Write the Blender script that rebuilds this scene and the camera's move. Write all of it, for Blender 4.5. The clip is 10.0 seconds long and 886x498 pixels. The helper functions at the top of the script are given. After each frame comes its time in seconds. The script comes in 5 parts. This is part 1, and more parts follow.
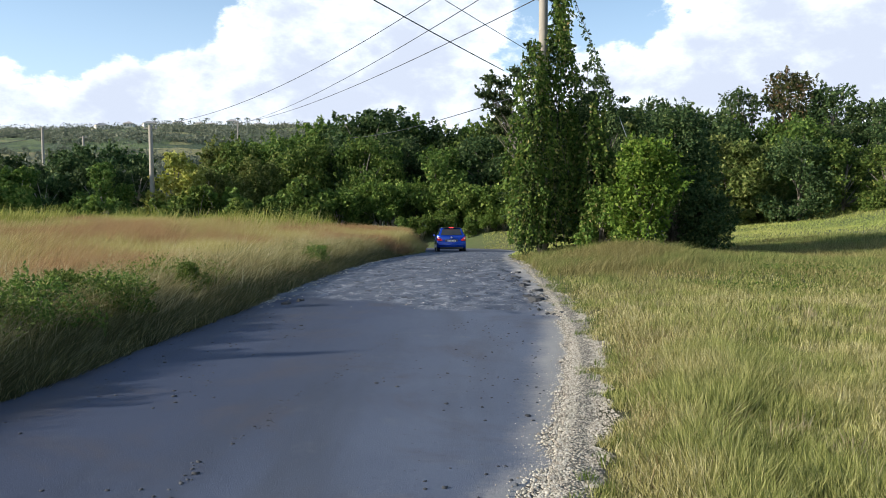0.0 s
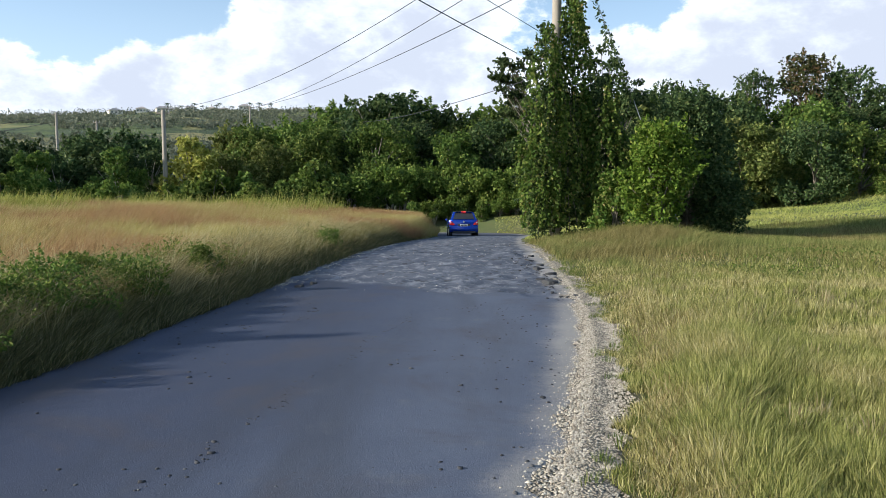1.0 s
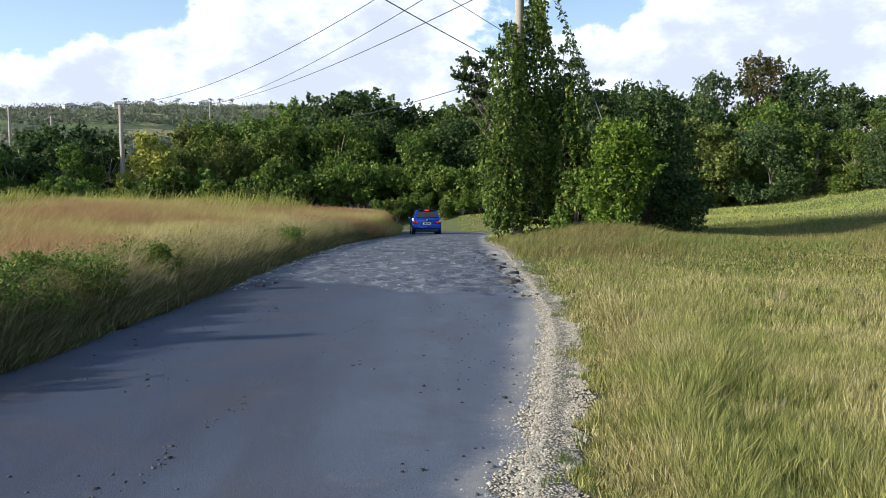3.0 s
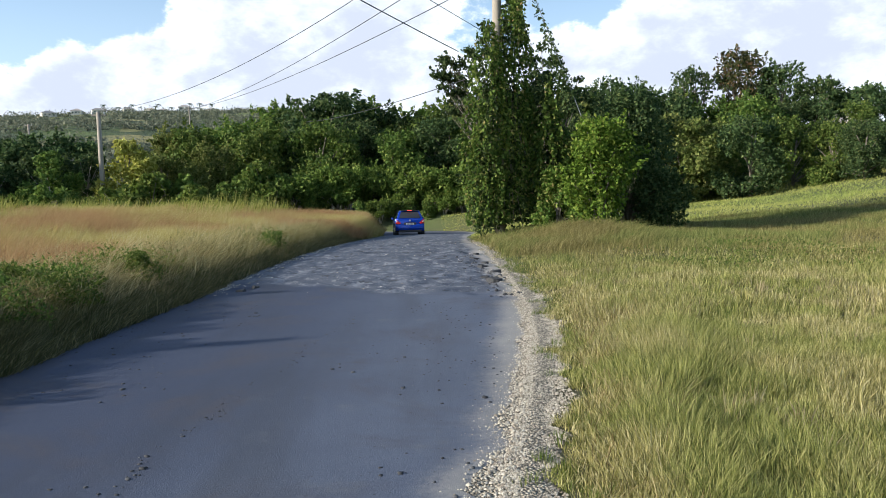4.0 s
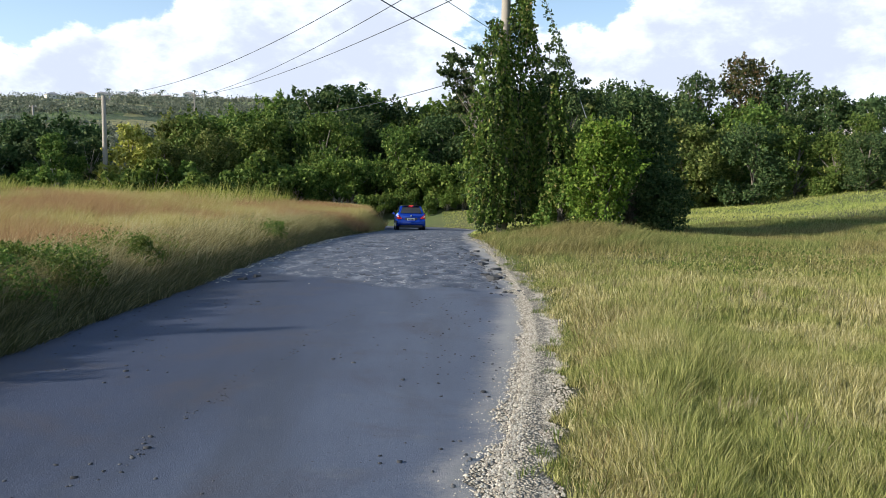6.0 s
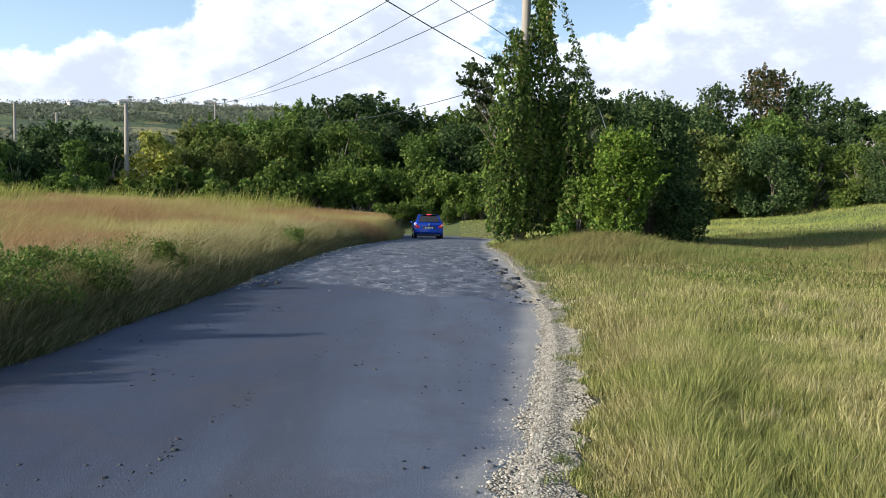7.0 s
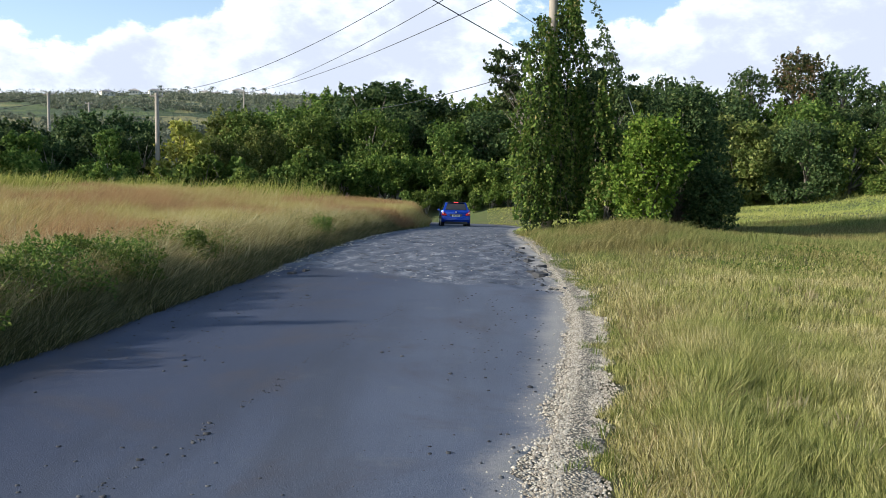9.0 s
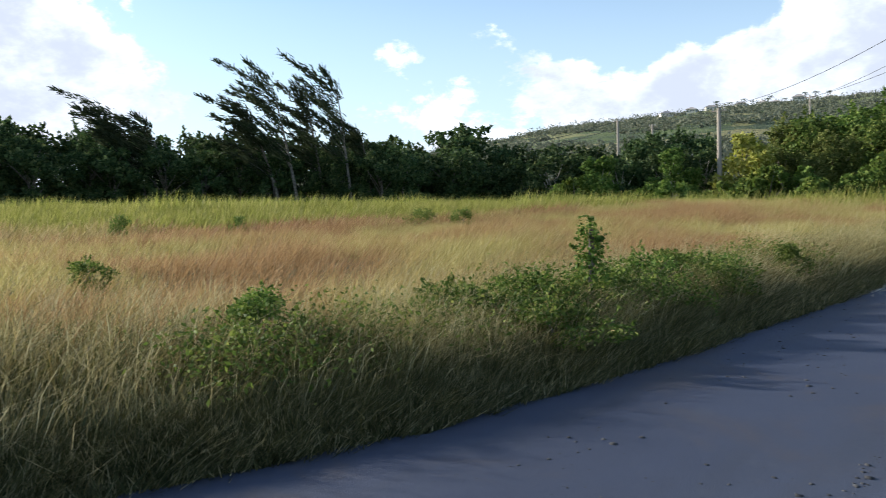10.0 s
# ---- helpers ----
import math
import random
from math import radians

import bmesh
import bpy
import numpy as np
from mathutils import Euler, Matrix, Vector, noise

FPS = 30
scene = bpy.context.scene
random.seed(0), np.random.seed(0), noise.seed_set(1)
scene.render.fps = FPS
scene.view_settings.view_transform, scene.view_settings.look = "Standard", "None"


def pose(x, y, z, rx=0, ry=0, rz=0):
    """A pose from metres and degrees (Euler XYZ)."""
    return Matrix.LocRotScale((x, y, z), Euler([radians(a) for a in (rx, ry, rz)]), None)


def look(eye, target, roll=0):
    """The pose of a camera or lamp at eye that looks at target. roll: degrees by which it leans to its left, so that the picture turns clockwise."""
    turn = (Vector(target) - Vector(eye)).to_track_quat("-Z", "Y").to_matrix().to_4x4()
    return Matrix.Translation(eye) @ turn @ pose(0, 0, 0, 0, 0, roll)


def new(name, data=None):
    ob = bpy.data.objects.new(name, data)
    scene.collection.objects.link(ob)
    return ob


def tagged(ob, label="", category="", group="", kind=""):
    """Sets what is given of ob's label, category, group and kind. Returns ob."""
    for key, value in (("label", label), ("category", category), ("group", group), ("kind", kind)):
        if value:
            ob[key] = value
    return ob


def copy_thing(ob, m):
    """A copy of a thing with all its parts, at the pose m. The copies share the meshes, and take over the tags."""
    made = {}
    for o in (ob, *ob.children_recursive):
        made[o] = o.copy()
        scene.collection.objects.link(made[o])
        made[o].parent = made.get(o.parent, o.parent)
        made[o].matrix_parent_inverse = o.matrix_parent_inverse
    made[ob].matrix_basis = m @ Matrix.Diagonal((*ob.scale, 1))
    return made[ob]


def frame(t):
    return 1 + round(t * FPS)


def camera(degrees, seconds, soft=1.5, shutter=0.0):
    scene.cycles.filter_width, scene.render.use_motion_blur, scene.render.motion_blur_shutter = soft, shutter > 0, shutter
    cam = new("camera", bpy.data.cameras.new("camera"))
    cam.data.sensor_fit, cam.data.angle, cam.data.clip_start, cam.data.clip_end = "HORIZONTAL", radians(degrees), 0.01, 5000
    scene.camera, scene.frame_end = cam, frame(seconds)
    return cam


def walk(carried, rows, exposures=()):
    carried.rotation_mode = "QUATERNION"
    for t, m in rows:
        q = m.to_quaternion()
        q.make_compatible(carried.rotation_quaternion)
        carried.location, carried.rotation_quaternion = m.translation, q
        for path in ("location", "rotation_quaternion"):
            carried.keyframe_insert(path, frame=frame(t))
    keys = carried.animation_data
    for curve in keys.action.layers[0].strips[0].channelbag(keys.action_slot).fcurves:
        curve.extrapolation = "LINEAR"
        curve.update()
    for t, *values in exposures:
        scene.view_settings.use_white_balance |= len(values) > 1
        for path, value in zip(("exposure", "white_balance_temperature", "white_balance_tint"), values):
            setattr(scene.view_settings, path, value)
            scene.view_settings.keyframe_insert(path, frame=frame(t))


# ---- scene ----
# The camera: hand-held, standing on the road and swinging to the left at the end.
cam = camera(59.2, 10.0, soft=0.6, shutter=0.03)
PATH = [
    (0.0, 0.00, 0.00, 1.50, 0.00, -2.70, 0.00), (0.5, -0.01, -0.02, 1.50, 1.20, -3.21, 0.28), (1.0, -0.02, 0.04, 1.47, 0.88, -3.82, 0.05),
    (1.5, -0.03, 0.04, 1.48, 0.88, -4.08, 0.36), (2.0, -0.02, 0.03, 1.48, -1.04, -3.43, 0.28), (2.2, -0.02, 0.03, 1.48, -1.31, -3.6, 0.08), (3.3, 0.0, 0.07, 1.49, -2.08, -3.98, 0.04), (3.5, 0.01, 0.08, 1.49, -2.26, -3.88, 0.39),
    (4.0, 0.05, 0.08, 1.49, -3.03, -3.99, 1.14), (4.5, 0.08, 0.09, 1.49, -2.46, -4.16, 0.95), (5.0, 0.07, 0.05, 1.50, -2.38, -3.95, 0.94), (5.2, 0.06, 0.04, 1.50, -2.6, -4.48, 0.9), (6.3, -0.01, -0.01, 1.48, -2.82, -3.9, -1.45),
    (6.5, -0.02, -0.02, 1.48, -2.72, -3.65, -1.51), (7.0, -0.04, -0.04, 1.48, -1.66, -3.60, -1.47), (7.5, -0.05, -0.05, 1.48, -0.94, -3.61, -1.78),
    (8.0, -0.03, -0.04, 1.48, -0.46, -3.86, -1.66), (8.5, -0.02, -0.07, 1.48, 0.01, -3.79, -1.45), (9.0, -0.03, -0.09, 1.49, 0.34, -4.56, -1.29),
    (9.5, -0.12, -0.11, 1.50, 5.81, -5.06, -0.70), (9.6, -0.19, -0.10, 1.53, 8.95, -4.88, -0.43), (9.7, -0.24, -0.11, 1.52, 13.96, -4.55, -0.21),
    (9.8, -0.34, -0.06, 1.53, 21.07, -4.14, 0.05), (9.9, -0.43, -0.07, 1.52, 29.80, -3.66, 0.78), (10.0, -0.58, 0.01, 1.47, 39.44, -3.46, 1.37)]
walk(cam, [(t, pose(x, y, z, 90 + p, r, a)) for t, x, y, z, a, p, r in PATH], [(0.0, 0.44, 5920, 9), (1.0, 0.42, 5920, 9), (2.0, 0.46, 5920, 9), (9.0, 0.47, 5920, 9), (9.5, 0.56, 5920, 9), (9.9, 0.54, 5920, 9), (10.0, 0.47, 5920, 9)])

# ---- light ----
SUN_AZ, SUN_EL = 103.0, 18.5  # degrees to the left of straight ahead, and up


def heading(az, el=0.0):
    a, e = radians(az), radians(el)
    return Vector((-math.sin(a) * math.cos(e), math.cos(a) * math.cos(e), math.sin(e)))


sun = new("sun", bpy.data.lights.new("sun", "SUN"))
sun.data.energy, sun.data.angle, sun.data.color = 5.8, radians(2.2), (1.0, 0.89, 0.73)
sun.matrix_world = look(heading(SUN_AZ, SUN_EL) * 200, (0, 0, 0))

world = bpy.data.worlds.new("sky")
world.use_nodes = True
scene.world = world


class Nodes:
    """Short hand for a node tree."""

    def __init__(self, tree):
        self.tree = tree
        tree.nodes.clear()

    def add(self, kind, links=(), **values):
        n = self.tree.nodes.new(kind)
        for k, v in values.items():
            if k == "operation":
                n.operation = v
            elif k == "blend_type":
                n.blend_type = v
            elif k == "data_type":
                n.data_type = v
            elif k == "attribute_name":
                n.attribute_name = v
            elif k == "interpolation_type":
                n.interpolation_type = v
            elif k == "feature":
                n.feature = v
        for k, v in links:
            if isinstance(v, bpy.types.NodeSocket):
                self.tree.links.new(v, n.inputs[k])
            else:
                n.inputs[k].default_value = v
        return n

    def math(self, op, a, b=0.0, c=0.0):
        return self.add("ShaderNodeMath", [(0, a), (1, b), (2, c)], operation=op).outputs[0]

    def step(self, v, lo, hi, a=0.0, b=1.0):
        return self.add("ShaderNodeMapRange", [(0, v), (1, lo), (2, hi), (3, a), (4, b)], interpolation_type="SMOOTHSTEP").outputs[0]

    def noise(self, vec, scale, detail=4.0, rough=0.55, distort=0.0):
        return self.add("ShaderNodeTexNoise", [("Vector", vec), ("Scale", scale), ("Detail", detail), ("Roughness", rough), ("Distortion", distort)]).outputs[0]

    def mix(self, f, a, b, blend="MIX"):
        n = self.add("ShaderNodeMix", data_type="RGBA", blend_type=blend)
        for i, v in ((0, f), (6, a), (7, b)):
            if isinstance(v, bpy.types.NodeSocket):
                self.tree.links.new(v, n.inputs[i])
            else:
                n.inputs[i].default_value = v if i == 0 else (*v, 1)
        return n.outputs[2]

    def ramp(self, f, stops):
        n = self.add("ShaderNodeValToRGB", [(0, f)])
        while len(n.color_ramp.elements) < len(stops):
            n.color_ramp.elements.new(0.5)
        for e, (p, c) in zip(n.color_ramp.elements, stops):
            e.position, e.color = p, (*c, 1)
        return n.outputs[0]


def build_sky():
    w = Nodes(world.node_tree)
    sky = w.tree.nodes.new("ShaderNodeTexSky")
    sky.sky_type, sky.sun_disc = "NISHITA", False
    sky.sun_elevation, sky.sun_rotation = radians(SUN_EL), radians(-SUN_AZ)
    sky.air_density, sky.dust_density, sky.ozone_density = 1.0, 0.6, 1.6
    d = w.add("ShaderNodeTexCoord").outputs["Generated"]
    # heaps of cumulus: soft regions broken up by billowing noise
    flat = w.add("ShaderNodeVectorMath", [(0, d), (1, (1, 1, 1.7))], operation="MULTIPLY").outputs[0]
    billow = w.noise(flat, 7.0, 10.0, 0.6, 0.25)
    fine = w.noise(flat, 30.0, 6.0, 0.62)
    cover = w.math("MULTIPLY_ADD", fine, 0.45, w.math("MULTIPLY", billow, 1.5))
    regions = [(27, 5.5, 7.0, 0.42), (19, 5, 6, 0.34), (12.5, 9.5, 6.0, 0.40), (6, 12, 7, 0.30), (3, 7, 9, 0.22), (-4, 11, 8, 0.2), (-19, 9.5, 8.0, 0.40), (-27, 9, 8, 0.26),
               (-33, 12, 10, 0.2), (43, 11.6, 2.6, 0.36), (69, 9, 10, 0.42), (38, 5.0, 4, 0.2), (80, 14, 12, 0.3), (27, 15, 6.5, -0.55), (19.5, 14, 3.6, -0.36), (-12.8, 14, 3.2, -0.4), (44, 18, 9, -0.3),
               (54, 12, 5, -0.3)]
    total = cover
    for az, el, size, gain in regions:
        dot = w.add("ShaderNodeVectorMath", [(0, d), (1, tuple(heading(az, el)))], operation="DOT_PRODUCT").outputs["Value"]
        total = w.math("ADD", total, w.step(dot, math.cos(radians(size * 1.35)), 1.0, 0.0, gain))
    mask = w.step(total, 1.06, 1.22)
    up = w.add("ShaderNodeSeparateXYZ", [(0, d)]).outputs[2]
    # the lower sides of the heaps are greyer than their sunlit tops
    body = w.step(w.math("ADD", total, w.math("MULTIPLY", w.noise(flat, 9.0, 6.0, 0.6), 1.8)), 1.95, 2.6)
    cloud = w.mix(body, (8.8, 8.9, 9.0), (5.5, 5.7, 6.3))
    veil = w.step(up, 0.0, 0.42, 0.68, 0.0)
    base = w.mix(veil, w.mix(1.0, sky.outputs[0], (1.2, 1.25, 1.25), "MULTIPLY"), (6.3, 7.3, 8.3))
    colour = w.mix(w.math("MULTIPLY", mask, w.step(up, -0.02, 0.03)), base, cloud)
    bg = w.add("ShaderNodeBackground", [(0, colour), (1, 0.105)])
    w.add("ShaderNodeOutputWorld", [(0, bg.outputs[0])])


build_sky()

# ---- materials ----


def surface(name, build, bump=None):
    """A Principled material; build(n, pos) gives (colour, roughness) and bump a height."""
    m = bpy.data.materials.new(name)
    m.use_nodes = True
    n = Nodes(m.node_tree)
    pos = n.add("ShaderNodeTexCoord").outputs["Object"]
    colour, rough, *more = build(n, pos)
    p = n.add("ShaderNodeBsdfPrincipled")
    for k, v in (("Base Color", colour), ("Roughness", rough), *more):
        if isinstance(v, bpy.types.NodeSocket):
            n.tree.links.new(v, p.inputs[k])
        else:
            p.inputs[k].default_value = (*v, 1) if isinstance(v, tuple) and len(v) == 3 else v
    if bump:
        height, strength, dist = bump(n, pos)
        b = n.add("ShaderNodeBump", [("Height", height), ("Strength", strength), ("Distance", dist)])
        n.tree.links.new(b.outputs[0], p.inputs["Normal"])
    n.add("ShaderNodeOutputMaterial", [(0, p.outputs[0])])
    return m


def foliage(name, stops, patch=None, tip=None, through_light=0.3, rough=0.72, patch_scale=0.25):
    """Leaves or blades: colour varied leaf by leaf, in patches of the ground, and towards the tips."""
    m = bpy.data.materials.new(name)
    m.use_nodes = True
    n = Nodes(m.node_tree)
    geo = n.add("ShaderNodeNewGeometry")
    c = n.ramp(geo.outputs["Random Per Island"], stops)
    if patch:
        f = n.step(n.noise(geo.outputs["Position"], patch_scale, 5.0, 0.6), 0.43, 0.57)
        c = n.mix(n.math("MULTIPLY", f, 0.85), c, n.ramp(geo.outputs["Random Per Island"], patch))
    if tip:
        a = n.add("ShaderNodeAttribute", attribute_name="along").outputs["Fac"]
        c = n.mix(n.step(a, 0.35, 0.95), c, tip)
    info = n.add("ShaderNodeObjectInfo").outputs["Random"]
    hsv = n.add("ShaderNodeHueSaturation", [("Hue", n.step(info, 0.0, 1.0, 0.493, 0.507)), ("Saturation", 1.0), ("Value", n.step(info, 0.0, 1.0, 0.88, 1.12)), ("Color", c)])
    c = hsv.outputs[0]
    p = n.add("ShaderNodeBsdfPrincipled", [("Base Color", c), ("Roughness", rough), ("Specular IOR Level", 0.18)])
    t = n.add("ShaderNodeBsdfTranslucent", [("Color", c)])
    mixed = n.add("ShaderNodeMixShader", [(0, through_light), (1, p.outputs[0]), (2, t.outputs[0])])
    n.add("ShaderNodeOutputMaterial", [(0, mixed.outputs[0])])
    return m


def asphalt(n, pos):
    worn = n.add("ShaderNodeAttribute", attribute_name="worn").outputs["Fac"]
    dust = n.add("ShaderNodeAttribute", attribute_name="dust").outputs["Fac"]
    big = n.step(n.noise(pos, 0.35, 4.0, 0.6), 0.3, 0.7)
    grain = n.noise(pos, 90.0, 3.0, 0.7)
    fresh = n.mix(big, (0.040, 0.050, 0.078), (0.066, 0.079, 0.112))
    fresh = n.mix(n.step(grain, 0.35, 0.75), fresh, (0.094, 0.108, 0.142))
    lanes = n.add("ShaderNodeVectorMath", [(0, pos), (1, (1.0, 0.12, 1.0))], operation="MULTIPLY").outputs[0]
    fresh = n.mix(n.step(n.noise(lanes, 1.1, 4.0, 0.6), 0.45, 0.7, 0.0, 0.5), fresh, (0.034, 0.036, 0.042))
    fresh = n.mix(n.step(n.noise(pos, 34.0, 2.0, 0.5), 0.70, 0.74, 0.0, 0.8), fresh, (0.016, 0.016, 0.018))
    fresh = n.mix(n.step(n.noise(pos, 1.7, 7.0, 0.72), 0.56, 0.72, 0.0, 0.4), fresh, (0.12, 0.122, 0.125))
    # film of fine pale silt, thicker towards gravel; left darkened as painted bank shade
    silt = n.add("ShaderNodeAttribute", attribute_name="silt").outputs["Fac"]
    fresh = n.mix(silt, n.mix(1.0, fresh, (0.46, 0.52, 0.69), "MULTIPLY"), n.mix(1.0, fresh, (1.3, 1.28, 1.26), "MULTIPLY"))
    # brownish oil and soil stains
    fresh = n.mix(n.step(n.noise(pos, 0.55, 6.0, 0.68, 0.6), 0.5, 0.68, 0.0, 0.6), fresh, (0.055, 0.046, 0.05))
    stretched = n.add("ShaderNodeVectorMath", [(0, pos), (1, (1.0, 0.55, 1.0))], operation="MULTIPLY").outputs[0]
    chips = n.noise(stretched, 3.4, 8.0, 0.72, 0.5)
    old = n.mix(n.step(chips, 0.5, 0.62), (0.066, 0.075, 0.10), (0.16, 0.172, 0.20))
    old = n.mix(n.step(n.noise(stretched, 4.2, 6.0, 0.7), 0.57, 0.62), old, (0.028, 0.030, 0.036))
    old = n.mix(n.step(n.noise(pos, 5.0, 6.0, 0.72, 0.4), 0.56, 0.62, 0.0, 0.85), old, (0.28, 0.278, 0.28))
    old = n.mix(n.step(n.noise(pos, 60.0, 2.0, 0.6), 0.5, 0.8, 0.0, 0.6), old, (0.2, 0.2, 0.2))
    c = n.mix(worn, fresh, old)
    c = n.mix(n.math("MULTIPLY", n.step(n.math("ADD", n.math("MULTIPLY", n.noise(pos, 22.0, 6.0, 0.75), 0.7), dust), 0.55, 1.15), dust), c, (0.36, 0.33, 0.285))
    return c, n.step(grain, 0.3, 0.8, 0.7, 0.92)


def asphalt_relief(n, pos):
    return n.math("ADD", n.noise(pos, 110.0, 3.0, 0.7), n.math("MULTIPLY", n.noise(pos, 9.0, 5.0, 0.6), 0.6)), 0.4, 0.010


ASPHALT = surface("weathered asphalt", asphalt, asphalt_relief)


def soil(n, pos):
    far = n.noise(pos, 0.02, 6.0, 0.6)
    c = n.mix(n.step(n.noise(pos, 1.3, 6.0, 0.65), 0.35, 0.65), (0.07, 0.065, 0.028), (0.13, 0.11, 0.05))
    c = n.mix(n.step(far, 0.42, 0.58), c, (0.085, 0.12, 0.03))
    return c, 0.95


GROUND = surface("grassy soil", soil, lambda n, pos: (n.noise(pos, 6.0, 6.0, 0.7), 0.6, 0.08))


def hillside(n, pos):
    field = n.add("ShaderNodeTexVoronoi", [("Vector", pos), ("Scale", 0.014)]).outputs["Color"]
    fields = n.ramp(n.add("ShaderNodeSeparateColor", [(0, field)]).outputs[0], [(0, (0.10, 0.15, 0.04)), (0.4, (0.17, 0.2, 0.055)), (0.7, (0.27, 0.26, 0.09)), (1, (0.34, 0.3, 0.13))])
    fields = n.mix(n.step(n.noise(pos, 0.25, 5.0, 0.7), 0.4, 0.7, 0.0, 0.6), fields, (0.12, 0.15, 0.05))
    woods = n.step(n.noise(pos, 0.03, 7.0, 0.68), 0.46, 0.54)
    return n.mix(woods, fields, n.mix(n.noise(pos, 0.2, 4.0, 0.7), (0.045, 0.075, 0.03), (0.09, 0.125, 0.045))), 0.95


HILL = surface("far wooded hillside", hillside, lambda n, pos: (n.noise(pos, 0.16, 6.0, 0.75), 1.0, 6.0))
STONE = surface("pale limestone gravel", lambda n, pos: (n.ramp(n.add("ShaderNodeNewGeometry").outputs["Random Per Island"],
    [(0, (0.2, 0.165, 0.12)), (0.35, (0.43, 0.365, 0.27)), (0.7, (0.56, 0.49, 0.37)), (1, (0.68, 0.61, 0.49))]), 0.9))


def marl(n, pos):
    v = n.add("ShaderNodeTexVoronoi", [("Vector", pos), ("Scale", 52.0)])
    tone = n.ramp(n.add("ShaderNodeSeparateColor", [(0, v.outputs["Color"])]).outputs[0], [(0, (0.23, 0.195, 0.14)), (0.5, (0.43, 0.37, 0.275)), (1, (0.58, 0.515, 0.395))])
    gaps = n.step(v.outputs["Distance"], 0.42, 0.62)
    c = n.mix(gaps, tone, (0.12, 0.105, 0.08))
    return n.mix(n.step(n.noise(pos, 4.0, 5.0, 0.65), 0.5, 0.7, 0.0, 0.7), c, (0.23, 0.195, 0.135)), 0.95


MARL = surface("crushed limestone", marl, lambda n, pos: (n.math("SUBTRACT", 1.0, n.add("ShaderNodeTexVoronoi", [("Vector", pos), ("Scale", 52.0)]).outputs["Distance"]), 1.0, 0.02))
TAR = surface("dark tar chippings", lambda n, pos: (n.ramp(n.add("ShaderNodeNewGeometry").outputs["Random Per Island"], [(0, (0.02, 0.02, 0.022)), (0.8, (0.05, 0.05, 0.052)), (1, (0.10, 0.098, 0.095))]), 0.85))
BARK = surface("grey brown bark", lambda n, pos: (n.mix(n.step(n.noise(pos, 7.0, 5.0, 0.7), 0.35, 0.65), (0.09, 0.075, 0.055), (0.24, 0.21, 0.17)), 0.9), lambda n, pos: (n.noise(pos, 18.0, 5.0, 0.7), 0.8, 0.03))
BARK_PALE = surface("pale smooth bark", lambda n, pos: (n.mix(n.step(n.noise(pos, 5.0, 5.0, 0.7), 0.35, 0.65), (0.26, 0.23, 0.18), (0.48, 0.44, 0.37)), 0.85))
POLE_WOOD = surface("sun-bleached pole timber", lambda n, pos: (n.mix(n.noise(n.add("ShaderNodeVectorMath", [(0, pos), (1, (14, 14, 0.8))], operation="MULTIPLY").outputs[0], 2.0, 6.0, 0.7), (0.2, 0.17, 0.13), (0.42, 0.37, 0.3)), 0.85))
CABLE = surface("black cable sheath", lambda n, pos: (n.mix(n.noise(pos, 3.0), (0.02, 0.02, 0.022), (0.05, 0.05, 0.052)), 0.6))
STEEL = surface("galvanised steel", lambda n, pos: (n.mix(n.noise(pos, 30.0), (0.3, 0.3, 0.3), (0.45, 0.45, 0.45)), 0.45, ("Metallic", 0.9)))

LEAF_DARK = foliage("dark evergreen leaves", [(0, (0.029, 0.055, 0.018)), (0.5, (0.058, 0.096, 0.031)), (0.85, (0.105, 0.148, 0.048)), (1, (0.175, 0.2, 0.073))])
LEAF_MID = foliage("mid green leaves", [(0, (0.05, 0.09, 0.017)), (0.5, (0.1, 0.155, 0.028)), (0.85, (0.17, 0.23, 0.045)), (1, (0.26, 0.28, 0.07))])
LEAF_SUNNY = foliage("sunlit olive leaves", [(0, (0.07, 0.10, 0.022)), (0.5, (0.14, 0.175, 0.04)), (0.85, (0.23, 0.255, 0.07)), (1, (0.32, 0.32, 0.11))], through_light=0.35)
LEAF_LIGHT = foliage("fresh light green leaves", [(0, (0.07, 0.13, 0.016)), (0.5, (0.13, 0.22, 0.026)), (0.85, (0.21, 0.30, 0.04)), (1, (0.3, 0.34, 0.07))], through_light=0.38)
LEAF_SHRUB = foliage("olive green shrub leaves", [(0, (0.06, 0.105, 0.018)), (0.5, (0.12, 0.18, 0.032)), (0.85, (0.2, 0.26, 0.05)), (1, (0.3, 0.33, 0.08))], through_light=0.35)
# distance haze is put into these pale, greyed leaf colours
LEAF_FAR = foliage("haze-paled grey green leaves", [(0, (0.13, 0.15, 0.105)), (0.5, (0.17, 0.19, 0.13)), (0.85, (0.215, 0.23, 0.155)), (1, (0.27, 0.275, 0.18))], through_light=0.25)
LEAF_YELLOW = foliage("yellow green leaves", [(0, (0.2, 0.225, 0.035)), (0.5, (0.38, 0.385, 0.07)), (1, (0.6, 0.56, 0.18))], through_light=0.38)
LEAF_VINE = foliage("climbing vine leaves", [(0, (0.05, 0.095, 0.016)), (0.5, (0.1, 0.162, 0.026)), (0.8, (0.17, 0.23, 0.042)), (0.96, (0.25, 0.25, 0.07)), (1, (0.3, 0.235, 0.1))])
LEAF_RUSSET = foliage("russet leaves", [(0, (0.03, 0.045, 0.015)), (0.6, (0.075, 0.075, 0.025)), (0.85, (0.12, 0.08, 0.035)), (1, (0.17, 0.10, 0.05))])
